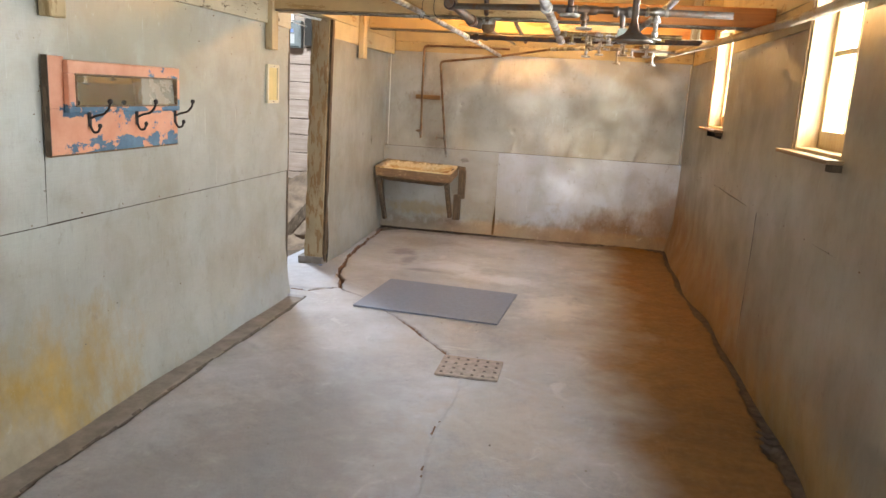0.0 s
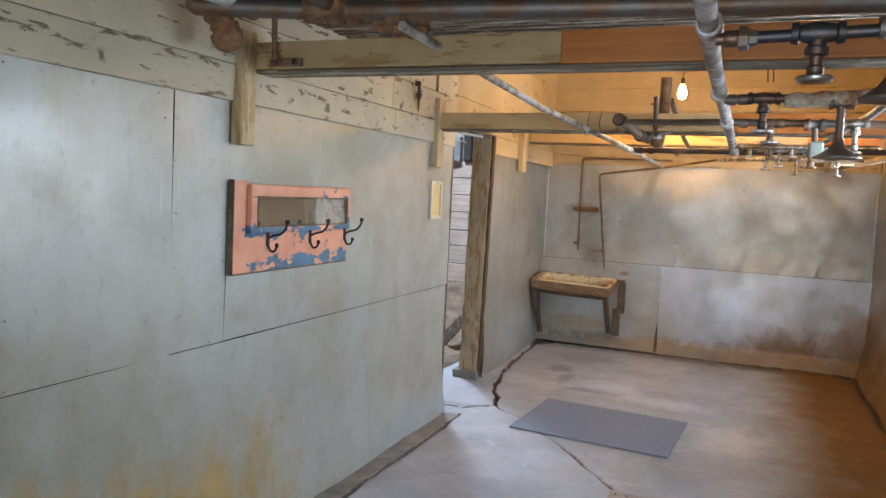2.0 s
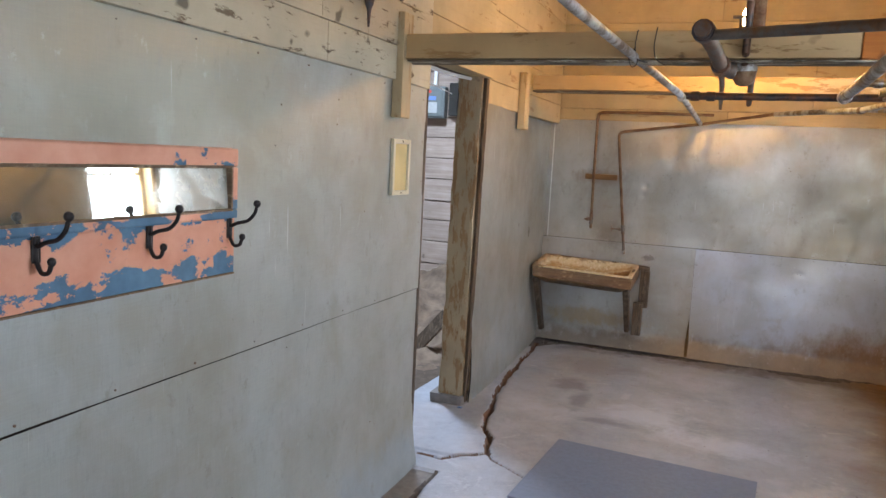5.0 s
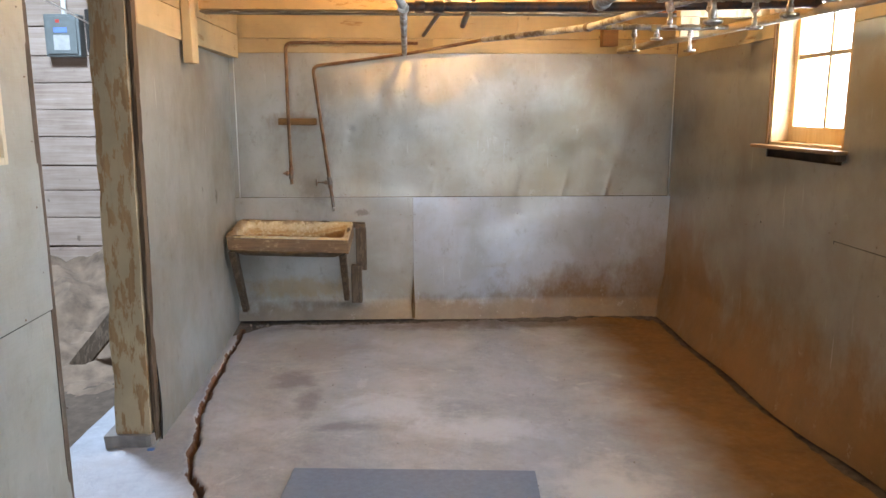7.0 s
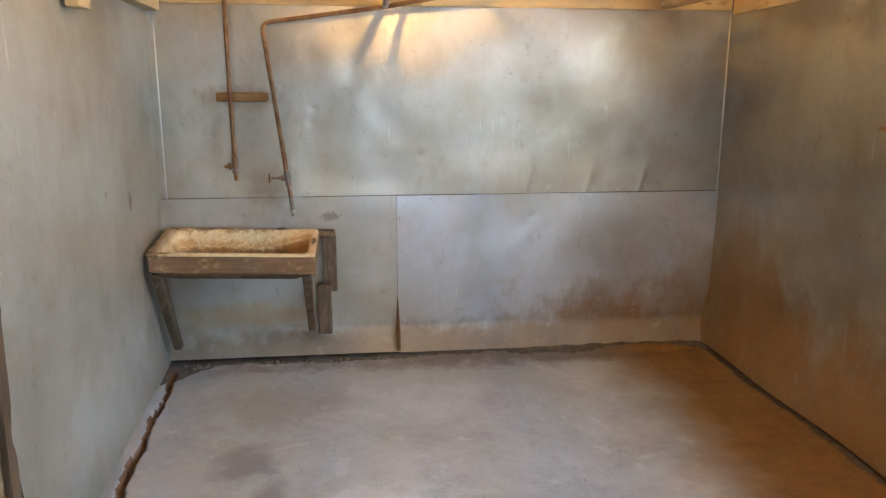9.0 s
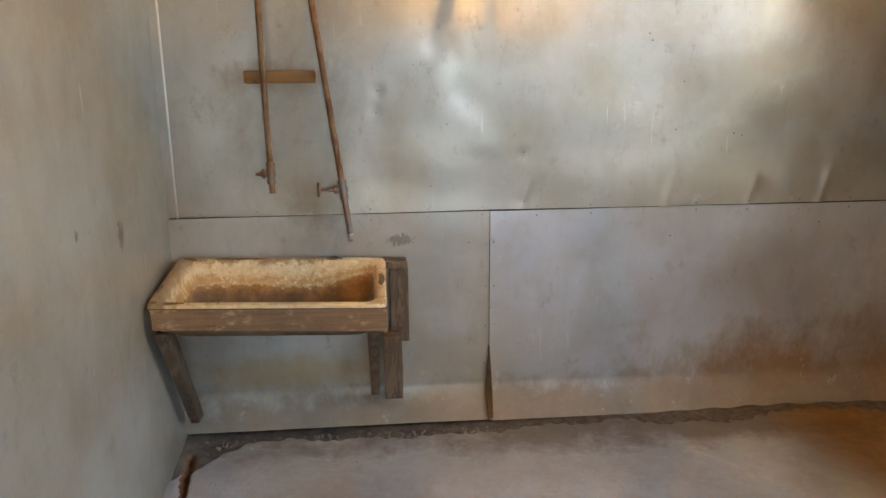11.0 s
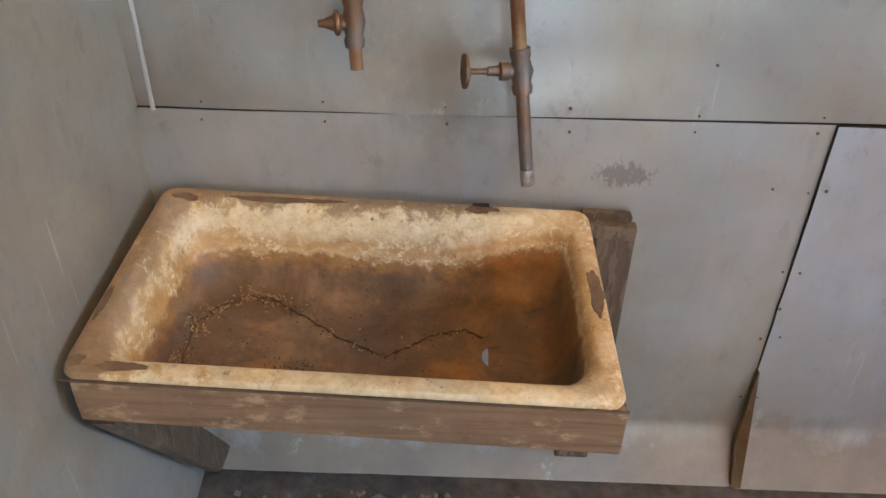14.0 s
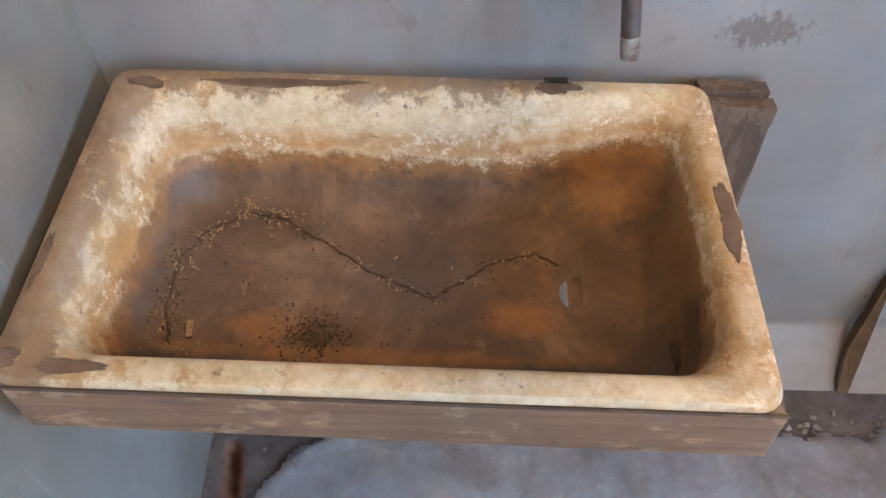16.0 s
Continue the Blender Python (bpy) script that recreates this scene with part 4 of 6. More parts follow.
boards_y(WE, EX - 0.006, EX + 0.012, 4.255, 6.385, (2.02, 2.16, 2.36, 2.60, 2.88, 3.15), M_TAN_Y, 10)
boards_y(WE, EX - 0.006, EX + 0.012, 7.145, BY - 0.02, (2.02, 2.16, 2.36, 2.60, 2.88, 3.15), M_TAN_Y, 11)
for y0, y1, z0, z1 in WIN:
    boards_y(WE, EX - 0.006, EX + 0.012, y0, y1, (z1, 2.60, 2.88, 3.15), M_TAN_Y, 12)
rng = random.Random(13)
for z0, z1 in zip((2.045, 2.15, 2.39, 2.64, 2.89), (2.15, 2.39, 2.64, 2.89, 3.15)):
    c = rng.uniform(-0.9, 0.6)
    for a, b in ((-1.99, c), (c, EX - 0.01)):
        part("board", board(a + 0.001, b - 0.001, BY - 0.022, BY + 0.013, z0 + 0.0015, z1 - 0.0015), M_TAN_X, WB)

# beams under the ceiling with their hanging cleats on the west wall
def beam(name, y0, y1, z0, z1, split, label):
    r = root(name, (0, (y0 + y1) / 2, z0), label, "beam", "beams across the room", "structure")
    part("painted_length", box(WX + 0.03, split, y0, y1, z0, z1, 0.006), M_BEAM, r, "tan painted length")
    part("bare_length", box(split, EX - 0.01, y0 - 0.006, y1, z0 - 0.004, z1, 0.006), M_ORANGE, r, "bare orange pine length")
    part("underside", box(WX + 0.03, EX - 0.01, y0 + 0.012, y1 + 0.04, z0 - 0.012, z0 - 0.0045, 0.002), M_LATH, r, "flaking whitewashed underside")
    return r


beam("ceiling_beam", 2.98, 3.10, 2.145, 2.26, -0.50, "tan painted beam spliced to bare orange pine")
beam("ceiling_beam", 5.06, 5.16, 2.095, 2.205, 0.0, "weathered tan beam spliced to orange pine")
beam("ceiling_beam", 7.36, 7.46, 2.185, 2.29, 0.6, "tan painted beam resting on a cleat")
for y0, z0, w in ((2.885, 1.815, 0.10), (5.03, 1.825, 0.10), (7.26, 1.885, 0.13)):
    x = -1.945 if y0 > 7 else WX
    c = tagged(part("cleat", box(x + 0.003, x + 0.055, y0, y0 + w, z0, 2.30, 0.006), M_CLEAT), "short wooden cleat nailed upright to the wall under a beam", "cleat", "cleats under the beams", "structure")

# ---- doorway and side room ----
p = root("door_post", (-2.04, 6.48, 0), "thick weathered wooden post at the doorway", "post")


def hewn(x0, x1, y0, y1, z0, z1, lean, rough_, seed, nz=60, nq=7):
    """A hewn timber leaning by lean over its height, its arrises chipped and its faces uneven."""
    bm = bmesh.new()
    rows = []
    for k in range(nz + 1):
        z = z0 + (z1 - z0) * k / nz
        row = []
        for cx, cy, dx, dy in ((x0, y0, 1, 0), (x1, y0, 0, 1), (x1, y1, -1, 0), (x0, y1, 0, -1)):
            for q in range(nq):
                f = q / nq
                x, y = cx + dx * f * (x1 - x0), cy + dy * f * (y1 - y0)
                w = Vector((x * 9 + seed, y * 9, z * 3.5))
                chip = rough_ * (2.2 if q == 0 else 0.5) * max(0.0, noise.noise(w * 1.7) + 0.25 * noise.noise(w * 6))
                mid = Vector(((x0 + x1) / 2 - x, (y0 + y1) / 2 - y, 0)).normalized()
                row.append(bm.verts.new((x + mid.x * chip + lean * (z - z0), y + mid.y * chip, z)))
        rows.append(row)
    n_ = len(rows[0])
    for a_, b_ in zip(rows, rows[1:]):
        for i in range(n_):
            bm.faces.new((a_[i], a_[(i + 1) % n_], b_[(i + 1) % n_], b_[i]))
    bm.faces.new(rows[0][::-1]), bm.faces.new(rows[-1])
    return bm


part("post_shaft", hewn(-2.125, -1.960, 6.40, 6.56, 0.06, 2.165, 0.0135, 0.010, 3), M_POST, p)
part("post_edge", hewn(-1.957, -1.936, 6.415, 6.468, 0.03, 2.16, 0.0135, 0.011, 8, 90, 3), M_SPLITWOOD, p, "split dark edge board")
part("post_foot", hewn(-2.165, -1.935, 6.375, 6.60, -0.03, 0.075, -0.10, 0.03, 5, 8), M_GUTTER, p, "crumbling concrete footing")
tagged(part("blue_scrap", hewn(-1.965, -1.935, 6.345, 6.365, 0.003, 0.018, 0.2, 0.006, 2, 3, 3), M_BLUE), "crumpled blue scrap of plastic at the foot of the post", "scrap")
structure("door_threshold_strip", box(-2.1, -1.9, 5.44, 5.47, -0.02, 2.165), M_DIRT, "raw edge of the doorway")
structure("side_room_ground", box(-5.2, -2.05, 3.6, 9.6, -0.35, -0.16), M_DIRT, "dark earth floor of the side room")
SR = structure("side_room_wall_north", box(-5.2, -2.04, 9.34, 9.5, -0.3, 3.15), M_DIRT, "rough plank wall of the side room")
rng = random.Random(15)
z = -0.2
while z < 3.1:
    h = rng.uniform(0.20, 0.245)
    part("plank", board(-4.6, -2.082, 9.30 + rng.uniform(-0.01, 0.01), 9.338, z, z + h - 0.008, rng.random(), 0.008, 0.012), M_LOG, SR)
    z += h
structure("side_room_wall_west", box(-5.35, -5.2, 3.4, 9.6, -0.3, 3.15), M_LOG, "rough plank wall of the side room")
structure("side_room_wall_south", box(-5.2, -2.06, 3.4, 3.6, -0.3, 3.15), M_LOG, "rough plank wall of the side room")
bm = box(-5.35, -3.55, 3.4, 9.6, 3.15, 3.25)
for a, b, c, d in ((-3.55, -2.95, 3.4, 7.35), (-3.55, -2.95, 7.95, 9.6), (-2.95, -2.07, 3.4, 9.6)):
    box(a, b, c, d, 3.15, 3.25, 0, bm)
structure("side_room_ceiling", bm, M_LOG, "dark board ceiling of the side room with an open hatch")
structure("side_room_wall_east", box(-2.086, -2.0735, 6.52, 9.34, -0.3, 3.15), M_LOG, "rough boarded back of the lining wall")

structure("ground", box(-300, 300, -300, 300, -0.45, -0.36), M_DIRT, "bare ground outside")

# ---- windows ----
def window(name, y0, y1, z0, z1):
    w = root(name, (EX, (y0 + y1) / 2, z0), "small four-pane wooden window, bright daylight behind", "window", "", "structure")
    x0, x1 = EX - 0.004, EX + 0.2
    fr = bmesh.new()
    for a, b, c, d in ((y0, y0 + 0.018, z0, z1), (y1 - 0.018, y1, z0, z1), (y0, y1, z1 - 0.018, z1), (y0, y1, z0 - 0.004, z0 + 0.016)):
        box(x0, x1, a, b, c, d, 0.002, fr)
    part("window_frame", fr, M_WINWOOD, w)
    part("window_sill", box(EX - 0.075, EX + 0.05, y0 - 0.04, y1 + 0.08, z0 - 0.019, z0 + 0.0, 0.005), M_SILL, w, "varnished wooden sill")
    part("sill_horn", box(EX - 0.06, EX - 0.005, y0 - 0.035, y0 + 0.015, z0 - 0.05, z0 - 0.0195, 0.004), M_SPLITWOOD, w, "dark stub under the sill")
    part("casing", box(EX - 0.016, EX + 0.03, y1 + 0.001, y1 + 0.022, z0 + 0.002, z1, 0.003), M_SILL, w, "dark stained casing strip")
    sx0, sx1 = EX + 0.095, EX + 0.13
    sash = bmesh.new()
    zb, zt_ = z0 + 0.016, z1 - 0.018
    for a, b, c, d in ((y0 + 0.018, y0 + 0.055, zb, zt_), (y1 - 0.055, y1 - 0.018, zb, zt_), (y0 + 0.055, y1 - 0.055, zb, zb + 0.085), (y0 + 0.055, y1 - 0.055, zt_ - 0.045, zt_)):
        box(sx0, sx1, a, b, c, d, 0.003, sash)
    part("sash", sash, M_WINWOOD, w)
    ym, zm = (y0 + y1) / 2, z0 + 0.475
    part("muntin", box(sx0 + 0.005, sx1 - 0.006, ym - 0.011, ym + 0.011, zb + 0.085, zt_ - 0.045, 0.003), M_WINWOOD, w)
    part("muntin", box(sx0 + 0.006, sx1 - 0.007, y0 + 0.055, y1 - 0.055, zm - 0.012, zm + 0.012, 0.003), M_WINWOOD, w)
    for a, b in ((y0 + 0.055, ym - 0.011), (ym + 0.011, y1 - 0.055)):
        for c, d in ((zb + 0.085, zm - 0.012), (zm + 0.012, zt_ - 0.045)):
            g = part("pane", box(sx0 + 0.014, sx0 + 0.018, a, b, c, d), M_GLASS, w)
            g.visible_shadow = False
    return w


window("window_1", *WIN[0])
window("window_2", *WIN[1])


# ---- sink ----
def rim_z(x, y):
    return 0.730 + (y - 8.143) * 0.100 + (-1.128 - x) * 0.032


def loop_rect(bm, x0, x1, y0, y1, dz, r, n=7):
    out = []
    for cx, cy, a0 in ((x1 - r, y1 - r, 0), (x0 + r, y1 - r, 90), (x0 + r, y0 + r, 180), (x1 - r, y0 + r, 270)):
        for i in range(n + 1):
            a = radians(a0 + 90 * i / n)
            x, y = cx + r * math.cos(a), cy + r * math.sin(a)
            out.append(bm.verts.new((x, y, rim_z(x, y) + dz)))
    return out


BX0, BX1, BY0, BY1 = -1.993, -1.127, 8.145, 8.648
SPEC = [(0.20, 0.20, -0.182, 0.02), (0.10, 0.10, -0.166, 0.02), (0.012, 0.012, -0.10, 0.02), (0.006, 0.006, -0.03, 0.025), (0.0, 0.0, -0.012, 0.03), (0.004, 0.004, -0.002, 0.03), (0.012, 0.012, 0.0, 0.03),
        (0.030, 0.028, -0.001, 0.045), (0.038, 0.036, -0.006, 0.055), (0.046, 0.044, -0.020, 0.065), (0.056, 0.054, -0.075, 0.075),
        (0.068, 0.064, -0.120, 0.080), (0.084, 0.078, -0.148, 0.075), (0.112, 0.102, -0.165, 0.060), (0.18, 0.17, -0.172, 0.03)]


def sunk(x, y):
    """Where a thing on the basin's floor lies."""
    return -1.48 + (x + 1.48) * 1.03, 7.70 + (y - 7.70) * 1.035


def basin_z(x, y):
    """Height of the basin's inner surface."""
    d = min(x - BX0, BX1 - x, y - BY0, BY1 - y)
    return rim_z(x, y) + float(np.interp(d, [q[0] for q in SPEC[6:]], [q[2] for q in SPEC[6:]]))


def sink():
    s = root("sink", (-1.55, 8.62, 0.12), "old cream enamel sink, rust-stained and silted, boxed in worn wood", "sink")
    x0, x1, y0, y1 = BX0, BX1, BY0, BY1
    bm = bmesh.new()
    spec = SPEC
    rings = []
    for ix, iy, dz, r in spec:
        rings.append(loop_rect(bm, x0 + ix, x1 - ix, y0 + iy, y1 - iy, dz, r))
    for a, b in zip(rings, rings[1:]):
        k = len(a)
        for i in range(k):
            bm.faces.new((a[i], a[(i + 1) % k], b[(i + 1) % k], b[i]))
    # the floor and the underside meet in an open drain hole
    def hole(loop, dz, r):
        out = []
        for v in loop:
            a = 2 * math.pi * len(out) / len(loop) + 0.3
            x, y = -1.312 + r * math.cos(a), 8.405 + r * math.sin(a)
            out.append(bm.verts.new((x, y, rim_z(x, y) + dz)))
        return out
    drain = [rings[-1], hole(rings[-1], -0.172, 0.032), hole(rings[-1], -0.174, 0.028), hole(rings[0], -0.181, 0.048), rings[0]]
    for a, b in zip(drain, drain[1:]):
        k = len(a)
        for i in range(k):
            bm.faces.new((a[i], a[(i + 1) % k], b[(i + 1) % k], b[i]))
    basin = part("basin", bm, M_ENAMEL, s, "cream enamel basin with brown silt and rust tide marks", True)
    # drain, chips and a black block painting the notch's shade in the back rim
    rng = random.Random(21)

    def flake(cx, cy, rx, ry, name, mat, lift=0.0012, n=80, seed=0):
        r_ = random.Random(seed)
        b_ = bmesh.new()
        top = []
        waves = [(f, r_.uniform(0.3, 0.55) / (f + 1.5), r_.uniform(0, 6.3)) for f in (2, 3, 5, 8, 13)]
        for i in range(n):
            a = 2 * math.pi * i / n
            k = 0.85 + sum(h * math.sin(f * a + p) for f, h, p in waves) + r_.uniform(-0.05, 0.05)
            x, y = cx + rx * k * math.cos(a), cy + ry * k * math.sin(a)
            top.append(b_.verts.new((x, y, rim_z(x, y) + lift)))
        b_.faces.new(top)
        low = bmesh.ops.extrude_face_region(b_, geom=b_.faces[:])
        bmesh.ops.translate(b_, verts=[v for v in low["geom"] if isinstance(v, bmesh.types.BMVert)], vec=(0, 0, -0.006))
        part(name, b_, mat, basin, "bare rusty patch where enamel has chipped")

    for k, (cx, cy, rx, ry) in enumerate(((-1.145, 8.395, 0.016, 0.060), (-1.345, 8.628, 0.04, 0.012), (-1.74, 8.622, 0.13, 0.007), (-1.94, 8.615, 0.03, 0.010),
                                          (-1.980, 8.30, 0.006, 0.05), (-1.972, 8.172, 0.016, 0.012), (-1.90, 8.163, 0.05, 0.009))):
        flake(cx, cy, rx, ry, "chip", M_SILT, seed=k)
    part("notch", box(-1.364, -1.330, 8.634, 8.6485, 0.755, rim_z(-1.35, 8.645) + 0.0008, 0.001), M_DARK, basin, "black block standing for the shade of a notch in the rim")
    # wooden surround
    fr = bmesh.new()
    box(-1.974, -1.127, 8.1405, 8.1490, 0.0, 0.090, 0.003, fr)
    for v in fr.verts:
        v.co.z += rim_z(v.co.x, 8.14) - 0.104 + (0.010 * (-1.126 - v.co.x) / 0.85 if v.co.z < 0.04 else 0.0)
    part("front_board", fr, M_SINKWOOD, s, "worn wooden front board")
    for xa, xb in ((-1.142, -1.126),):
        sb = box(xa, xb, 8.146, 8.655, 0.0, 0.095, 0.004)
        for v in sb.verts:
            v.co.z += rim_z(v.co.x, v.co.y) - 0.112
        part("side_board", sb, M_SINKWOOD, s)
    part("lip", tube([(-1.99, 8.1425, rim_z(-1.99, 8.14) - 0.0135), (-1.126, 8.1425, rim_z(-1.126, 8.14) - 0.0135)], 0.0025, 6), M_DARKSILT, s, "dark seam under the rim")
    # brackets against the wall
    for x0_, x1_, top, foot in ((-1.978, -1.930, (8.20, 0.64), (8.55, 0.10)), (-1.205, -1.155, (8.25, 0.625), (8.60, 0.17))):
        b_ = bmesh.new()
        (ya, za), (yb, zb) = top, foot
        vs = [b_.verts.new(q) for q in ((x0_, ya - 0.045, za), (x1_, ya - 0.045, za), (x1_, ya + 0.05, za), (x0_, ya + 0.05, za),
                                        (x0_, yb - 0.035, zb), (x1_ - 0.012, yb - 0.035, zb), (x1_ - 0.012, yb + 0.05, zb), (x0_, yb + 0.05, zb))]
        for q in ((0, 1, 2, 3), (7, 6, 5, 4), (0, 4, 5, 1), (1, 5, 6, 2), (2, 6, 7, 3), (3, 7, 4, 0)):
            b_.faces.new([vs[i] for i in q])
        bmesh.ops.bevel(b_, geom=b_.edges[:], offset=0.004, segments=2, affect="EDGES")
        part("brace", b_, M_LEGWOOD, s, "dark slanting wooden brace")
    part("leg", box(-1.145, -1.065, 8.55, 8.62, 0.155, 0.45, 0.006), M_LEGWOOD, s)
    part("wall_block", box(-1.11, -1.03, 8.615, 8.668, 0.40, 0.732, 0.003), M_LEGWOOD, s, "wooden block on the wall beside the basin")
    cap = Matrix.Translation((-1.088, 8.640, 0.758)) @ Matrix.Rotation(radians(3), 4, "Y")
    part("cap", box(-0.052, 0.05, -0.004, 0.024, -0.018, 0.016, 0.002, None, cap), M_LEGWOOD, s, "split wooden cap")
    part("cap", box(-0.050, 0.056, -0.034, -0.006, -0.022, 0.008, 0.002, None, cap), M_LEGWOOD, s, "split wooden cap")
    return s


ms2, s2, b2 = nodes_of("bare_rust_silt")
s2.links.new(ramp(s2, tex(s2, 30, 7, 0.7), (0.3, (0.10, 0.065, 0.04)), (0.7, (0.20, 0.13, 0.085))), b2.inputs["Base Color"])
b2.inputs["Roughness"].default_value = 0.9
M_SILT = ms2
M_CHAIN = plain("rusted_chain", (0.085, 0.05, 0.03), 0.9, 0.1, 0.4, 60)
M_STRAW = plain("dull_straw", (0.36, 0.245, 0.12), 0.85, 0, 0.5, 60)
M_DARKSILT = plain("dark_silt", (0.085, 0.056, 0.036), 0.9, 0, 0.4, 40)
sink()

# chain of twigs and litter lying in the basin
LINE = [sunk(x, y) for x, y in ((-1.865, 8.275), (-1.875, 8.315), (-1.88, 8.395), (-1.86, 8.455), (-1.805, 8.50), (-1.75, 8.49), (-1.685, 8.455), (-1.62, 8.41), (-1.57, 8.385), (-1.52, 8.365), (-1.48, 8.39), (-1.44, 8.425), (-1.375, 8.445), (-1.335, 8.42))]
rng = random.Random(3)
line3 = []
for (xa, ya), (xb, yb) in zip(LINE, LINE[1:]):
    for i in range(7):
        x, y = xa + (xb - xa) * i / 7 + rng.gauss(0, 0.0016), ya + (yb - ya) * i / 7 + rng.gauss(0, 0.0016)
        line3.append((x, y, basin_z(x, y) + 0.0015))
ch = tagged(part("plug_chain", tube(line3, 0.002, 6, None, [rng.uniform(0.0008, 0.0026) for _ in line3]), M_CHAIN, None, "", True), "thin rusty plug chain lying in the sink", "chain")
rng = random.Random(8)
bm = bmesh.new()
for i in range(240):
    k = rng.randrange(len(LINE) - 1) if rng.random() < 0.35 else rng.randrange(6)
    x, y = LINE[k][0] + rng.gauss(0, 0.016), LINE[k][1] + rng.gauss(0, 0.014)
    x, y = min(max(x, -1.905), -1.22), min(max(y, 8.26), 8.57)
    l, a = rng.uniform(0.0008, 0.0042), rng.uniform(0, 3.14)
    m = Matrix.Translation((x, y, basin_z(x, y) + 0.002)) @ Matrix.Rotation(a, 4, "Z")
    w_ = rng.uniform(0.0005, 0.0013)
    box(-l, l, -w_, w_, -0.0012, 0.0012, 0, bm, m)
tagged(part("litter", bm, M_STRAW), "straw and flakes scattered in the sink", "litter", "", "stuff")
bm = bmesh.new()
for i in range(900):
    x, y = -1.684 + rng.gauss(0, 0.024), 8.322 + rng.gauss(0, 0.018)
    if i > 760:
        x, y = rng.uniform(-1.90, -1.24), rng.uniform(8.30, 8.56)
    if 420 < i <= 760:
        k = rng.randrange(1, 6) if rng.random() < 0.6 else rng.randrange(len(LINE) - 1)
        f_ = rng.random()
        x = LINE[k][0] * (1 - f_) + LINE[k + 1][0] * f_ + rng.gauss(0, 0.007)
        y = LINE[k][1] * (1 - f_) + LINE[k + 1][1] * f_ + rng.gauss(0, 0.006)
    y = max(y, 8.265)
    r_ = rng.uniform(0.0004, 0.0014)
    box(-r_, r_, -r_, r_, -r_, r_, 0, bm, Matrix.Translation((x, y, basin_z(x, y) + 0.001)) @ Matrix.Rotation(rng.uniform(0, 3), 4, Vector((rng.random(), rng.random(), 1))))
cx, cy = -1.853, 8.320
tagged(part("wood_chip", box(-0.004, 0.004, -0.014, 0.014, -0.002, 0.002, 0.0008, None, Matrix.Translation((cx, cy, basin_z(cx, cy) + 0.003)) @ Matrix.Rotation(0.2, 4, "Z")), M_STRAW), "pale splinter of wood lying in the sink", "splinter")
tagged(part("silt_crumbs", bm, M_DARKSILT), "dark crumbs of silt in the sink", "dirt", "", "stuff")

# ---- taps on the end wall ----
PY = 8.615


def collar(c, way, r, length, mat, parent, name="collar"):
    return part(name, spun(Vector(c) - Vector(way).normalized() * length / 2, way, [(0, r * 0.92), (0.003, r), (length - 0.003, r), (length, r * 0.92)], 12), mat, parent, "", True)


def tap_left():
    t = root("tap", (-1.585, PY, 1.08), "rusty iron water pipe ending in a stop tap without handle", "tap", "taps over the sink")
    part("pipe", tube(bend([(-0.62, 8.62, 2.115), (-1.10, 8.625, 2.12), (-1.595, 8.625, 2.115), (-1.592, PY, 1.6), (-1.585, PY, 1.20)], 6, 0.05), 0.0125, 12), M_RUST, t, "", True)
    part("stub", tube([(-1.585, PY, 1.13), (-1.583, PY, 1.075)], 0.012, 12), M_RUST, t, "orange rusted stub", True)
    body = part("tap_body", spun((-1.585, PY, 1.205), (0, 0, -1), [(0, 0.017), (0.012, 0.019), (0.02, 0.016), (0.045, 0.021), (0.07, 0.016), (0.078, 0.019), (0.09, 0.017)], 14), M_PIPE, t, "", True)
    part("bonnet", spun((-1.585, PY, 1.158), (-1, -0.25, 0), [(0.0, 0.014), (0.022, 0.014), (0.026, 0.022), (0.032, 0.022), (0.036, 0.014), (0.05, 0.008), (0.062, 0.006)], 12), M_PIPE, body, "", True)


def tap_right():
    t = root("tap", (-1.26, PY, 0.87), "slanting rusty water pipe with a wheel-handled stop tap", "tap", "taps over the sink")
    a, b = Vector((-1.400, 8.62, 1.945)), Vector((-1.264, 8.575, 0.872))
    part("pipe", tube(bend([(-0.15, 8.45, 2.125), (-0.72, 8.60, 2.035), tuple(a)] + [tuple(a.lerp(b, k)) for k in (0.42, 0.76)], 6, 0.05), 0.0125, 12), M_RUST, t, "", True)
    part("spout", tube([tuple(a.lerp(b, k)) for k in (0.80, 0.9, 0.972)], 0.0125, 12), M_PIPE, t, "tarnished spout", True)
    part("spout_tip", tube([tuple(a.lerp(b, k)) for k in (0.970, 0.985, 1.0)], 0.0131, 12), M_WHITEPIPE, t, "limescaled tip", True)
    w = (b - a).normalized()
    c = a.lerp(b, 0.76)
    body = part("tap_body", spun(c, w, [(0, 0.018), (0.012, 0.019), (0.02, 0.016), (0.04, 0.022), (0.06, 0.016), (0.068, 0.019), (0.08, 0.017)], 14), M_PIPE, t, "", True)
    q = c + w * 0.04
    part("bonnet", spun(q, (-1, -0.2, 0.03), [(0, 0.013), (0.022, 0.014), (0.024, 0.017), (0.038, 0.017), (0.04, 0.009), (0.06, 0.008), (0.062, 0.0055), (0.10, 0.005)], 12), M_PIPE, body, "", True)
    wheel = part("wheel_handle", spun(q + Vector((-0.092, -0.018, 0.003)), (-1, -0.2, 0.03), [(0, 0.008), (0.001, 0.022), (0.004, 0.030), (0.009, 0.030), (0.011, 0.02), (0.008, 0.006)], 14), M_PIPE, body, "rusty wheel handle", True)


tap_left()
tap_right()
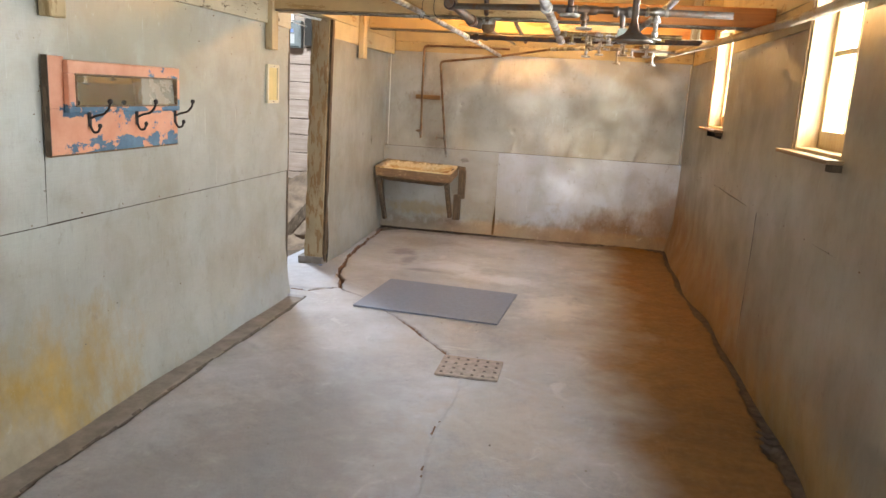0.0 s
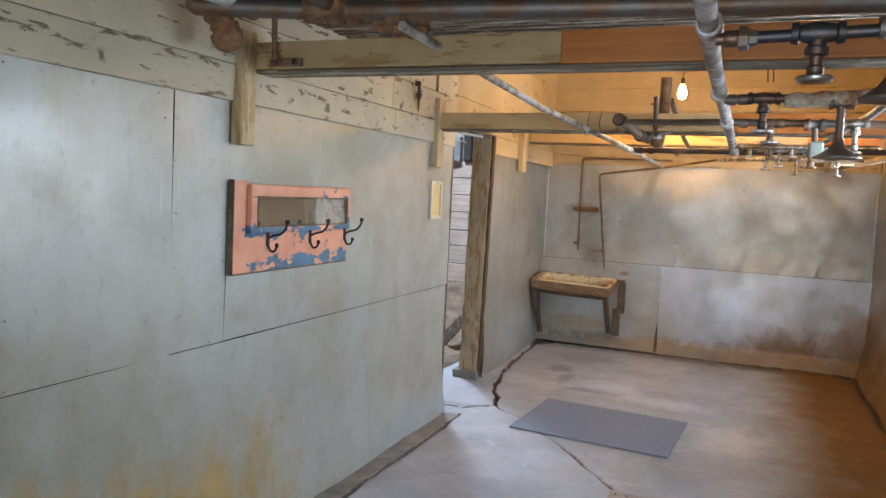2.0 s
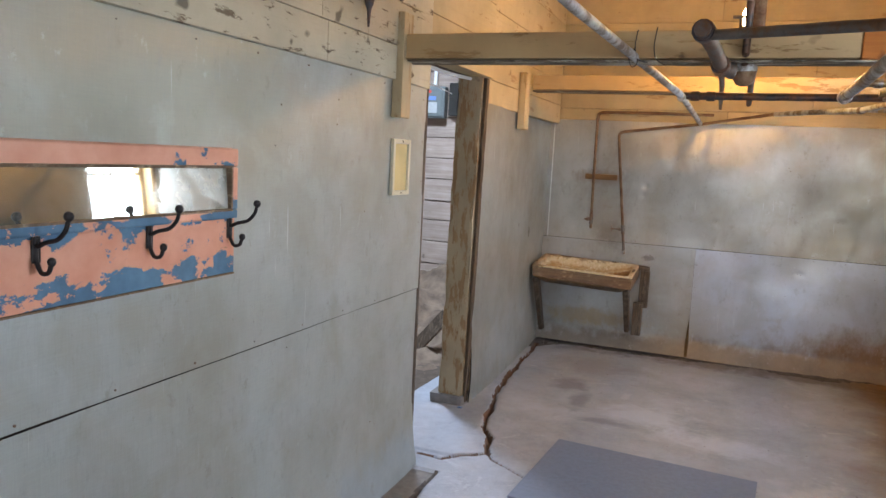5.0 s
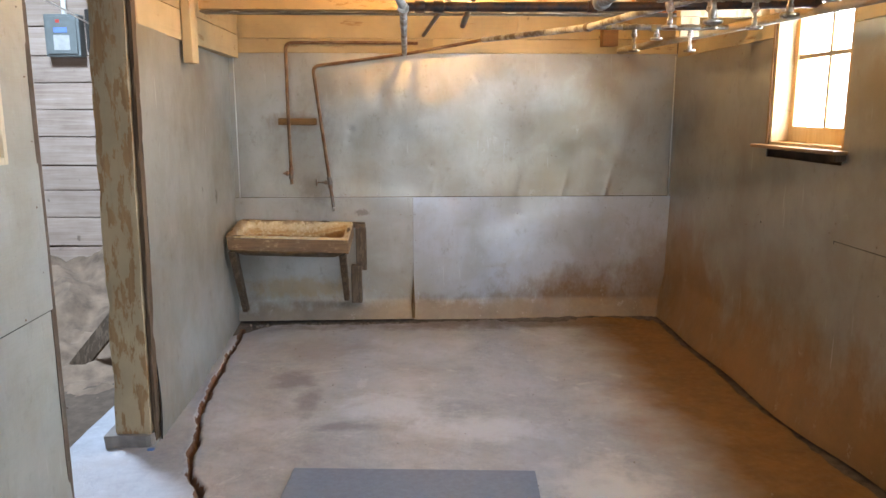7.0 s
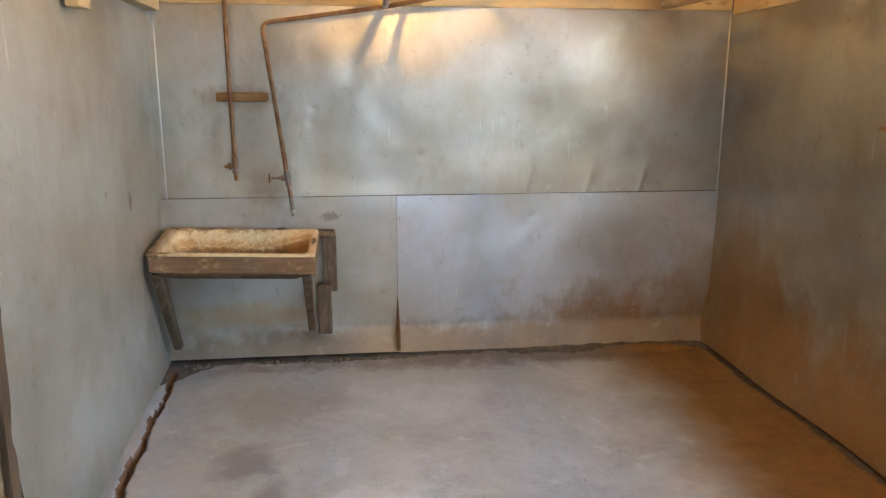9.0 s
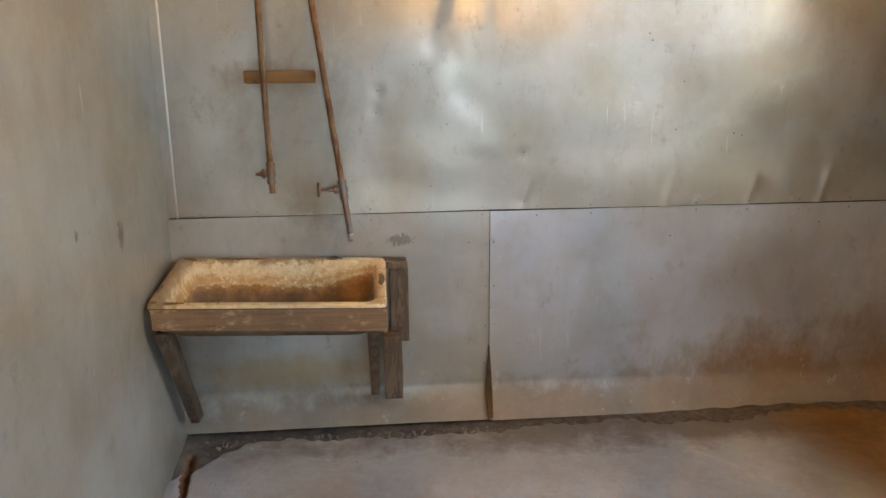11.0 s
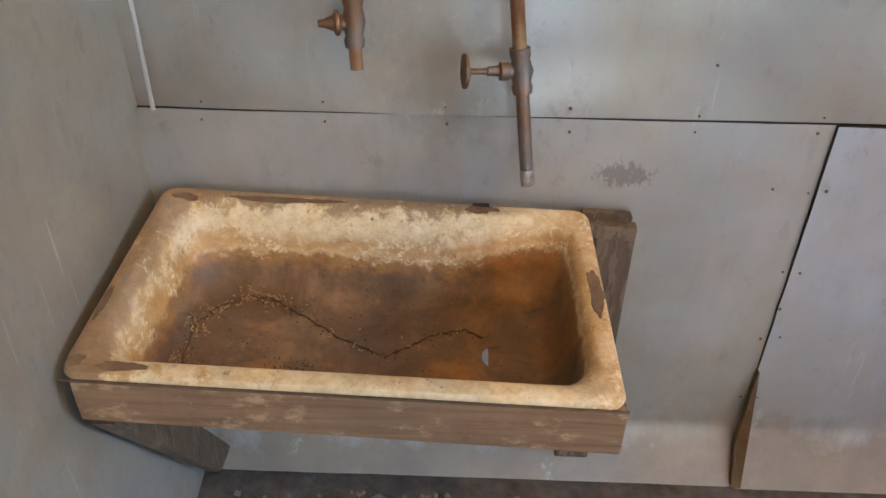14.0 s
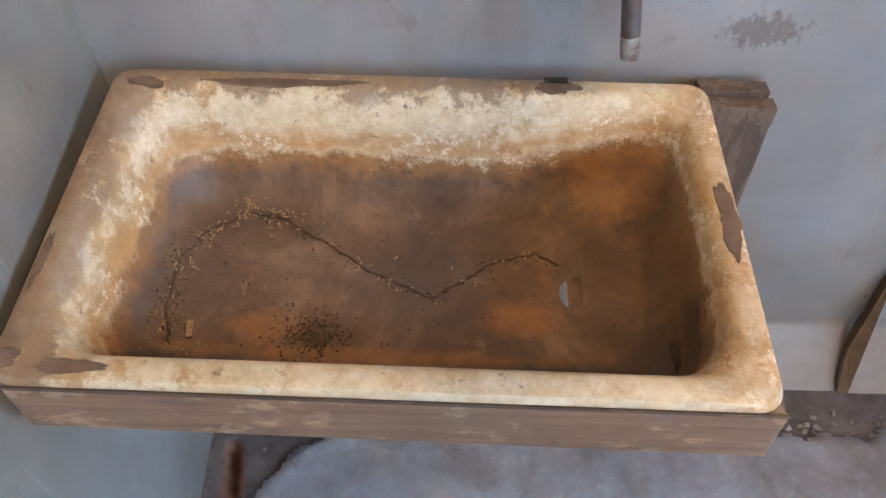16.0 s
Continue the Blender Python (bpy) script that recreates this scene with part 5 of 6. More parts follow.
tagged(part("pipe_batten", box(-1.672, -1.385, 8.632, 8.672, 1.518, 1.568, 0.008), M_RUSTWOOD), "short rust-stained wooden batten behind the tap pipes", "batten")

# ---- coat rack with mirror ----
def coat_rack():
    X = WX
    r = root("coat_rack", (X, 3.37, 1.25), "coat rack with mirror in flaking pink and blue paint", "coat rack")
    bd = bmesh.new()
    box(X + 0.006, X + 0.030, 2.885, 3.862, 1.252, 1.445, 0.003, bd)
    box(X + 0.006, X + 0.030, 2.885, 2.985, 1.4455, 1.662, 0.003, bd)
    box(X + 0.006, X + 0.029, 2.985, 3.850, 1.4455, 1.650, 0.003, bd)
    part("back_board", bd, M_PINK, r)
    f = bmesh.new()
    for a, b, c, d in ((2.975, 3.845, 1.592, 1.648), (2.975, 3.845, 1.430, 1.458), (2.975, 3.022, 1.4585, 1.5915), (3.812, 3.845, 1.4585, 1.5915)):
        box(X + 0.0305, X + 0.056, a, b, c, d, 0.006, f)
    mf = part("mirror_frame", f, M_PINK, r)
    gl = box(X + 0.0445, X + 0.0475, 3.0225, 3.8115, 1.4585, 1.5915)
    for v in gl.verts:
        v.co.x -= 0.014 * (v.co.y - 3.417) + 0.081 * (v.co.z - 1.525)
    part("mirror_glass", gl, M_MIRROR, mf, "clouded mirror with spoiled silvering")
    bead = bmesh.new()
    for a_, b_, c_, d_ in ((3.018, 3.816, 1.588, 1.596), (3.018, 3.816, 1.454, 1.462), (3.018, 3.026, 1.462, 1.588), (3.808, 3.816, 1.462, 1.588)):
        box(X + 0.0345, X + 0.060, a_, b_, c_, d_, 0.002, bead)
    part("bead", bead, M_SINKWOOD, mf, "bare brown beading round the glass")
    part("edge_strip", box(X + 0.006, X + 0.034, 2.880, 2.8845, 1.252, 1.664, 0.001), M_LEGWOOD, r, "dark bare edge")
    part("edge_strip", box(X + 0.006, X + 0.0325, 2.885, 3.862, 1.246, 1.2515, 0.001), M_SINKWOOD, r)
    for y in (3.135, 3.49, 3.835):
        h = part("hook", tube(bend([(X + 0.031, y, 1.43), (X + 0.034, y, 1.40), (X + 0.060, y, 1.415), (X + 0.105, y, 1.425), (X + 0.130, y, 1.452), (X + 0.136, y, 1.478)], 5, 0.03), 0.0055, 10,
                 ), M_HOOK, r, "black iron double coat hook", True)
        part("lower_prong", tube(bend([(X + 0.033, y, 1.43), (X + 0.032, y, 1.37), (X + 0.050, y, 1.340), (X + 0.074, y, 1.345), (X + 0.082, y, 1.372)], 5, 0.03), 0.0055, 10), M_HOOK, h, "", True)
        part("knob", spun((X + 0.136, y, 1.470), (0, 0, 1), [(0, 0.005), (0.005, 0.010), (0.012, 0.012), (0.02, 0.009), (0.023, 0.003)], 10), M_HOOK, h, "", True)
        part("knob", spun((X + 0.082, y, 1.362), (0, 0, 1), [(0, 0.005), (0.005, 0.009), (0.012, 0.010), (0.018, 0.008), (0.021, 0.003)], 10), M_HOOK, h, "", True)
        part("base_plate", box(X + 0.0305, X + 0.034, y - 0.012, y + 0.012, 1.365, 1.432, 0.001), M_HOOK, h)


coat_rack()

# small framed card near the doorway
fr = root("card_frame", (WX, 5.14, 1.46), "small pale wooden frame holding a yellowed card on the metal wall", "frame")
f = bmesh.new()
for a, b, c, d in ((5.045, 5.065, 1.462, 1.728), (5.215, 5.235, 1.462, 1.728), (5.0655, 5.2145, 1.706, 1.728), (5.0655, 5.2145, 1.462, 1.484)):
    box(WX + 0.003, WX + 0.020, a, b, c, d, 0.003, f)
part("frame", f, M_CREAMFRAME, fr)
part("card", box(WX + 0.003, WX + 0.009, 5.0655, 5.2145, 1.4845, 1.7055), M_YELLOW, fr, "yellowed card")
for z in (1.474, 1.717):
    part("screw", spun((WX + 0.019, 5.14, z), (1, 0, 0), [(0, 0.005), (0.003, 0.004)], 10), M_DARK, fr)

# ---- mat and drain on the floor ----
mt = box(-0.55, 0.55, -0.435, 0.435, 0.004, 0.016, 0.003, None, Matrix.Translation((-0.71, 5.66, 0)) @ Matrix.Rotation(radians(-4.0), 4, "Z"))
mat = tagged(part("floor_mat", mt, M_MAT), "flat grey-blue rubber mat on the concrete floor", "mat")

DR = root("floor_drain", (-0.25, 4.32, 0), "rusty iron drain grate with rows of holes set in the floor", "drain grate")


def grate():
    """A plate with five by four square holes cut through it."""
    bm = bmesh.new()
    nx, ny, w, h = 6, 4, 0.37, 0.32
    xs, ys = [], []
    for n, span, out in ((nx, w, xs), (ny, h, ys)):
        cell = span / n
        for i in range(n):
            out += [i * cell, i * cell + cell * 0.34, i * cell + cell * 0.66]
        out.append(span)
    X0, Y0 = -0.435, 4.16
    grid = [[bm.verts.new((X0 + x, Y0 + y, -0.009)) for x in xs] for y in ys]
    for j in range(len(ys) - 1):
        for i in range(len(xs) - 1):
            if i % 3 == 1 and j % 3 == 1:
                continue
            bm.faces.new((grid[j][i], grid[j][i + 1], grid[j + 1][i + 1], grid[j + 1][i]))
    low = bmesh.ops.extrude_face_region(bm, geom=bm.faces[:])
    bmesh.ops.translate(bm, verts=[v for v in low["geom"] if isinstance(v, bmesh.types.BMVert)], vec=(0, 0, 0.011))
    return bm


part("grate", grate(), M_GRATE, DR)
# black block just under the grate paints the shade seen through its holes
part("sump", box(-0.43, -0.07, 4.165, 4.475, -0.03, -0.004), M_DARK, DR, "black block standing for the darkness below the grate")

# ---- overhead pipes ----
def elbow(c, r, mat, parent):
    return part("elbow", spun(Vector(c) - Vector((0, 0, r)), (0, 0, 1), [(0, r * 0.5), (r * 0.4, r * 0.9), (r, r), (r * 1.6, r * 0.9), (2 * r, r * 0.5)], 12), mat, parent, "", True)


def pipe_run(name, pts, r, mat, label, collars=(), cmat=None, k=0.08, straps=()):
    p = root(name, pts[0], label, "pipe")
    line = bend(pts, 6, k) if len(pts) > 2 else [Vector(q) for q in pts]
    part("pipe", tube(line, r, 14), mat, p, "", True)
    for c, way in collars:
        collar(c, way, r * 1.35, r * 2.2, cmat or mat, p, "coupling")
    return p


def valve(parent, c, drop, wheel, r=0.022, mat=None):
    """A stop valve hanging from the pipe at c: tee body, neck, bonnet and a wheel handle."""
    mat = mat or M_DARKPIPE
    x, y, z = c
    v = part("valve", spun((x - 0.055, y, z), (1, 0, 0), [(0, r * 1.2), (0.014, r * 1.3), (0.018, r), (0.055, r * 1.35), (0.092, r), (0.096, r * 1.3), (0.11, r * 1.2)], 14), mat, parent, "iron stop valve", True)
    part("bonnet", spun((x, y, z), (0, 0, -1), [(0, r), (0.03, r), (0.034, r * 1.3), (0.05, r * 1.3), (0.054, r * 0.7), (drop * 0.7, r * 0.65), (drop * 0.75, r * 0.95), (drop * 0.9, r * 0.9), (drop, r * 0.4)], 12), mat, v, "", True)
    if wheel:
        bm = bmesh.new()
        n = 18
        ring_pts = [(x + wheel * math.cos(2 * math.pi * i / n), y + wheel * math.sin(2 * math.pi * i / n), z - drop) for i in range(n + 1)]
        tube(ring_pts, 0.007, 8, bm)
        for i in range(4):
            a = math.pi / 2 * i + 0.4
            tube([(x, y, z - drop), (x + wheel * math.cos(a), y + wheel * math.sin(a), z - drop)], 0.004, 6, bm)
        part("wheel_handle", bm, M_CHROME, v, "worn bare-metal wheel handle", True)
    return v


def shower_head(parent, c, drop, r, mat):
    x, y, z = c
    t = part("tee", spun((x - 0.04, y, z), (1, 0, 0), [(0, 0.024), (0.012, 0.026), (0.016, 0.02), (0.064, 0.02), (0.068, 0.026), (0.08, 0.024)], 14), M_PIPE, parent, "", True)
    part("drop_pipe", tube([(x, y, z), (x, y, z - drop)], 0.014, 12), mat, t, "", True)
    part("rose", spun((x, y, z - drop + 0.03), (0, 0, -1), [(0, 0.018), (0.02, 0.020), (0.04, 0.034), (0.055, r * 0.75), (0.066, r), (0.072, r), (0.070, r * 0.9)], 20), mat, t, "bell-shaped shower rose", True)
    return t


wp = pipe_run("water_pipe", [(0.11, SY + 0.02, 2.09), (0.045, 2.6, 2.078), (0.05, 5.92, 2.03)], 0.024, M_WHITEPIPE, "flaking white-painted water pipe running the length of the room",
              [((0.055, 2.2, 2.08), (0, 1, 0)), ((0.04, 3.25, 2.07), (0, 1, 0)), ((0.045, 4.1, 2.055), (0, 1, 0)), ((0.05, 5.88, 2.03), (0, 1, 0))])
lp = pipe_run("water_pipe", [(-1.01, 2.70, 2.235), (-0.90, 4.20, 2.135), (-0.71, 6.22, 2.055), (-0.72, 8.60, 2.04)], 0.018, M_WHITEPIPE, "thin white-painted water pipe with worn patches",
              [((-0.71, 6.22, 2.045), (0, 1, 0))])
hp = pipe_run("main_pipe", [(-1.78, 2.52, 2.30), (-1.30, 2.70, 2.30), (-0.3, 2.84, 2.30), (1.30, 3.02, 2.30)], 0.036, M_PIPE, "thick grey iron pipe crossing under the ceiling", [((-1.05, 2.75, 2.30), (1, 0.14, 0)), ((-0.98, 2.76, 2.30), (1, 0.14, 0)), ((-1.36, 2.68, 2.30), (1, 0.3, 0))], M_RUST)
part("elbow", spun((-1.84, 2.56, 2.35), (0.8, 0.35, -0.5), [(0, 0.03), (0.015, 0.052), (0.05, 0.055), (0.055, 0.044), (0.09, 0.042), (0.095, 0.054), (0.13, 0.054), (0.135, 0.04), (0.17, 0.036)], 16), M_RUST, hp, "heavily rusted elbow", True)
part("coupling", spun((-1.74, 2.62, 2.31), (0.16, 0.10, -1), [(0, 0.034), (0.012, 0.046), (0.030, 0.046), (0.034, 0.038), (0.050, 0.040), (0.054, 0.054), (0.078, 0.056), (0.082, 0.049), (0.094, 0.049), (0.098, 0.060), (0.128, 0.058), (0.136, 0.048), (0.150, 0.044), (0.158, 0.026), (0.164, 0.010)], 10), M_SCALE, hp, "crusted rusty plug", False)
part("feed", tube(bend([(-1.60, 2.715, 2.315), (-1.70, 2.35, 2.33), (-1.74, 1.6, 2.345), (-1.76, 0.6, 2.36)], 6, 0.15), 0.030, 14), M_WHITEPIPE, hp, "pale painted feed pipe", True)
part("branch", tube(bend([(-1.26, 2.735, 2.30), (-1.32, 2.45, 2.335), (-1.36, 1.9, 2.385)], 6, 0.12), 0.027, 14), M_PIPE, hp, "", True)
for way_, c_ in (((1, 0.14, 0), (-1.22, 2.73, 2.30)), ((1, 0.14, 0), (-1.29, 2.72, 2.30)), ((-0.12, -1, 0.12), (-1.275, 2.66, 2.31)), ((0.2, 0.9, -0.05), (-1.62, 2.64, 2.317))):
    collar(c_, way_, 0.047, 0.05, M_SCALE, hp, "coupling")
part("side_outlet", spun((-1.17, 2.78, 2.275), (0.75, 0.42, -0.06), [(0, 0.034), (0.07, 0.034), (0.075, 0.043), (0.105, 0.043), (0.11, 0.037), (0.13, 0.037), (0.135, 0.044), (0.165, 0.043), (0.17, 0.034), (0.20, 0.028), (0.21, 0.012)], 16), M_SCALE, hp, "", True)

part("strap", box(WX + 0.023, WX + 0.034, 5.028, 5.050, 2.345, 2.47, 0.002), M_DARKPIPE, hp, "dark iron strap on the wall boards")

# hanging hook by the beam end
hk = root("iron_bracket", (-1.70, 2.93, 2.15), "rusty iron bracket bolted to the beam end", "bracket")
part("rod", tube([(-1.70, 2.90, 2.42), (-1.70, 2.91, 2.17)], 0.012, 10), M_RUST, hk, "", True)
part("plate", box(-1.76, -1.60, 2.955, 2.972, 2.15, 2.185, 0.006), M_RUST, hk)
for x in (-1.73, -1.63):
    part("bolt", spun((x, 2.956, 2.167), (0, -1, 0), [(0, 0.014), (0.008, 0.014), (0.01, 0.008)], 6), M_DARKPIPE, hk)

# manifolds between the white pipe and the shower roses
m1 = pipe_run("shower_manifold", [(0.07, 2.20, 2.047), (0.30, 2.20, 2.053), (1.25, 2.20, 2.085)], 0.0145, M_DARKPIPE, "iron pipe manifold with union, stop valve and shower rose", [((0.105, 2.2, 2.048), (1, 0, 0))], M_DARKPIPE)
part("union", spun((0.10, 2.20, 2.048), (1, 0, 0), [(0, 0.017), (0.02, 0.019), (0.022, 0.029), (0.042, 0.029), (0.044, 0.02), (0.062, 0.019)], 8), M_PIPE, m1)
valve(m1, (0.289, 2.20, 2.055), 0.104, 0.034, 0.020)
shower_head(m1, (0.45, 2.20, 2.062), 0.118, 0.070, M_PIPE)
valve(m1, (0.66, 2.20, 2.07), 0.08, 0.0, 0.018)
m2 = pipe_run("shower_manifold", [(0.06, 3.25, 2.045), (0.28, 3.25, 2.05)], 0.015, M_PIPE, "iron pipe manifold with flaking lagging and a valve", [((0.085, 3.25, 2.045), (1, 0, 0)), ((0.125, 3.25, 2.046), (1, 0, 0))], M_PIPE)
lag = bmesh.new()
pts = [(0.262 + 0.024 * i, 3.25 + 0.002 * math.sin(i * 2.1), 2.040 + 0.0012 * i + 0.002 * math.sin(i * 1.3)) for i in range(20)]
tube(pts, 0.03, 16, lag, [0.020] + [0.027 + 0.003 * math.sin(i * 1.9) for i in range(18)] + [0.020])
part("lagging", lag, M_CRUST, m2, "crumbling cream pipe lagging streaked with rust", True)
valve(m2, (0.195, 3.25, 2.05), 0.12, 0.034, 0.018)
shower_head(m2, (0.447, 3.25, 2.035), 0.155, 0.078, M_PIPE)
m3 = pipe_run("shower_manifold", [(-0.51, 4.50, 2.09), (0.05, 4.12, 2.055), (0.95, 4.10, 2.045)], 0.017, M_PIPE, "iron pipe manifold with tees and a nickel shower rose", [((0.12, 4.12, 2.05), (1, 0, 0)), ((0.28, 4.11, 2.05), (1, 0, 0))], M_PIPE, 0.03)
valve(m3, (0.24, 4.11, 2.05), 0.09, 0.035, 0.018, M_PIPE)
t_ = part("tee", spun((0.38, 4.10, 2.045), (1, 0, 0), [(0, 0.026), (0.02, 0.028), (0.03, 0.02), (0.06, 0.02), (0.07, 0.028), (0.09, 0.026)], 12), M_PIPE, m3, "", True)
part("drop_pipe", tube([(0.425, 4.10, 2.04), (0.432, 4.10, 1.95)], 0.014, 12), M_PIPE, t_, "", True)
part("outlet_box", box(0.408, 0.468, 4.07, 4.13, 1.895, 1.965, 0.008), M_GREENISH, t_, "verdigris outlet fitting")
valve(m3, (0.59, 4.10, 2.05), 0.13, 0.03, 0.018, M_CHROME)
e1 = pipe_run("drain_pipe", [(-0.53, 4.46, 2.105), (-0.50, 4.75, 2.085), (-0.481, 5.06, 2.060)], 0.027, M_PIPE, "grey iron pipe with an elbow, thin tail and rusty ball trap", [((-0.525, 4.50, 2.102), (0.1, 1, 0)), ((-0.483, 5.02, 2.062), (0.06, 1, -0.08))], M_DARKPIPE)
part("elbow", spun((-0.505, 5.09, 2.060), (1, 0.25, -0.1), [(0, 0.02), (0.008, 0.028), (0.05, 0.029), (0.056, 0.034), (0.075, 0.034), (0.08, 0.022)], 14), M_PIPE, e1, "", True)
part("tail_pipe", tube([(-0.481, 5.06, 2.058), (-0.50, 6.0, 2.092), (-0.576, 8.655, 2.178)], 0.0135, 12), M_DARKPIPE, e1, "thin dark pipe running to the end wall", True)
part("trap_ball", spun((-0.397, 5.16, 2.098), (0.03, 0.12, -1), [(0, 0.018), (0.010, 0.034), (0.024, 0.043), (0.045, 0.047), (0.05, 0.0445), (0.075, 0.041), (0.092, 0.03), (0.10, 0.012)], 20), M_RUST, e1, "rusted ball trap with a pale upper half", True)
part("trap_cap", spun((-0.397, 5.158, 2.108), (0.03, 0.12, -1), [(0, 0.02), (0.012, 0.038), (0.026, 0.046), (0.046, 0.0495), (0.050, 0.0495)], 20), M_WHITEPIPE, e1, "", True)
part("stem", tube([(-0.397, 4.99, 2.30), (-0.397, 5.03, 2.20), (-0.397, 5.045, 2.12), (-0.397, 5.12, 2.085)], 0.015, 12), M_DARKPIPE, e1, "", True)
part("cock", tube([(-0.428, 5.24, 2.12), (-0.428, 5.24, 2.279)], 0.007, 8), M_PIPE, e1, "", True)
part("cock_handle", box(-0.460, -0.396, 5.233, 5.247, 2.279, 2.291, 0.003), M_PIPE, e1)
part("riser", tube([(-0.37, 5.24, 2.10), (-0.37, 5.24, 2.45)], 0.035, 12), M_RUST, e1, "brown riser pipe", True)
m5 = pipe_run("supply_pipe", [(-0.70, 6.24, 2.055), (0.20, 6.24, 2.06), (1.10, 6.24, 2.08)], 0.020, M_DARKPIPE, "black iron supply pipe with unions", [((-0.64, 6.24, 2.055), (1, 0, 0)), ((-0.56, 6.24, 2.055), (1, 0, 0)), ((0.1, 6.24, 2.06), (1, 0, 0))])
m4 = pipe_run("shower_manifold", [(0.05, 5.30, 2.03), (0.85, 5.30, 2.035)], 0.014, M_BRASS, "brass and iron manifold with small valves", [((0.10, 5.3, 2.03), (1, 0, 0)), ((0.32, 5.3, 2.03), (1, 0, 0)), ((0.5, 5.3, 2.03), (1, 0, 0))], M_CHROME)
for x, d in ((0.15, 0.06), (0.25, 0.14), (0.27, 0.07), (0.39, 0.06), (0.49, 0.12), (0.62, 0.07)):
    valve(m4, (x, 5.30, 2.03), d, 0.024, 0.012, M_CHROME if x > 0.2 else M_BRASS)
m6 = pipe_run("shower_manifold", [(0.20, 5.95, 2.055), (0.80, 5.95, 2.06)], 0.013, M_BRASS, "brass manifold with nickel drop valves", [((0.30, 5.95, 2.055), (1, 0, 0)), ((0.45, 5.95, 2.055), (1, 0, 0))], M_CHROME)
for x in (0.34, 0.50, 0.68):
    valve(m6, (x, 5.95, 2.055), 0.11, 0.025, 0.012, M_CHROME)
m7 = pipe_run("shower_manifold", [(0.30, 6.95, 2.055), (0.72, 6.95, 2.05), (0.98, 6.9, 2.05)], 0.013, M_CHROME, "nickel manifold with two wheel valves", [((0.36, 6.95, 2.055), (1, 0, 0)), ((0.45, 6.95, 2.055), (1, 0, 0)), ((0.6, 6.95, 2.05), (1, 0, 0))], M_BRASS)
for x in (0.50, 0.62, 0.80):
    valve(m7, (x, 6.95, 2.055), 0.12 if x != 0.62 else 0.06, 0.026, 0.012, M_CHROME)
pipe_run("water_pipe", [(-0.15, 8.45, 2.125), (0.27, 7.02, 2.06), (0.55, 5.60, 2.07), (0.66, 4.2, 2.10), (0.68, 2.4, 2.12), (0.68, 0.2, 2.16)], 0.018, M_WHITEPIPE, "pale painted water pipe running beside the showers",
         [((0.27, 7.02, 2.06), (0.3, -1, 0)), ((0.55, 5.6, 2.07), (0.1, -1, 0))], M_PIPE)
pipe_run("drop_pipe", [(-0.40, 5.9, 2.40), (-0.36, 6.6, 2.20), (-0.36, 7.6, 2.13)], 0.018, M_PIPE, "short dark pipe slanting down behind the lamp", k=0.03)
pipe_run("hand_rail", [(0.86, 8.50, 2.055), (1.14, 5.9, 2.055), (1.29, 4.4, 2.06), (1.325, 2.6, 2.06), (1.325, 1.2, 2.06)], 0.024, M_RAILWOOD, "long round wooden pole hung along the window wall", k=0.4)
rb = root("rail_blocks", (1.1, 7.25, 2.03), "short bright lumber offcuts fixed above the pole", "lumber")
part("plank", box(0.83, 1.345, 7.20, 7.26, 2.142, 2.183, 0.004), M_CLEAT, rb)
part("block", box(0.835, 0.945, 7.20, 7.27, 2.032, 2.1405, 0.004), M_CLEAT, rb)
part("hanger", box(1.05, 1.12, 6.55, 6.60, 2.08, 2.45, 0.004), M_CLEAT, rb)

tagged(part("pole_bracket", hewn(0.712, 0.822, 8.41, 8.50, 2.082, 2.20, 0.0, 0.004, 4, 8, 4), M_RUSTWOOD), "rust-brown wooden block carrying the end of the pole", "bracket")

# wires twisted round the beams and pipes
M_WIRE = plain("dark_wire", (0.05, 0.04, 0.035), 0.6, 0.5)


def wire(pts, label, r=0.0022):
    return tagged(part("wire", tube(bend(pts, 4, 0.03), r, 6), M_WIRE, None, "", True), label, "wire", "twisted wires overhead")


for xw, dz in ((-0.816, 0.0), (-0.741, 0.012)):
    wire([(xw, 5.10, 2.212 + dz), (xw + 0.004, 5.054, 2.207), (xw - 0.004, 5.052, 2.14), (xw + 0.006, 5.054, 2.088), (xw + 0.05, 5.07, 2.078 - dz)], "thin dark wire wrapped round the weathered beam")
for xw in (0.199, 0.217):
    wire([(xw, 3.112, 2.20), (xw, 3.108, 2.13), (xw + 0.003, 3.106, 2.085)], "short dark wire end hanging under the beam")
wire([(-0.82, 5.03, 2.13), (-0.80, 5.05, 2.075), (-0.83, 5.08, 2.055), (-0.845, 5.06, 2.10), (-0.815, 5.04, 2.125)], "loop of thin wire slung round the white pipe")

# tool hung on the west wall boards
tool = root("hanging_tool", (WX + 0.05, 4.69, 2.17), "dark iron rod hung from the wall boards", "tool")
part("blade", spun((WX + 0.05, 4.69, 2.34), (0, 0, -1), [(0, 0.010), (0.05, 0.012), (0.06, 0.022), (0.08, 0.018), (0.10, 0.010), (0.17, 0.004)], 10), M_DARKPIPE, tool, "", True)
part("strap", box(WX + 0.022, WX + 0.06, 4.682, 4.698, 2.33, 2.36, 0.002), M_DARKPIPE, tool)

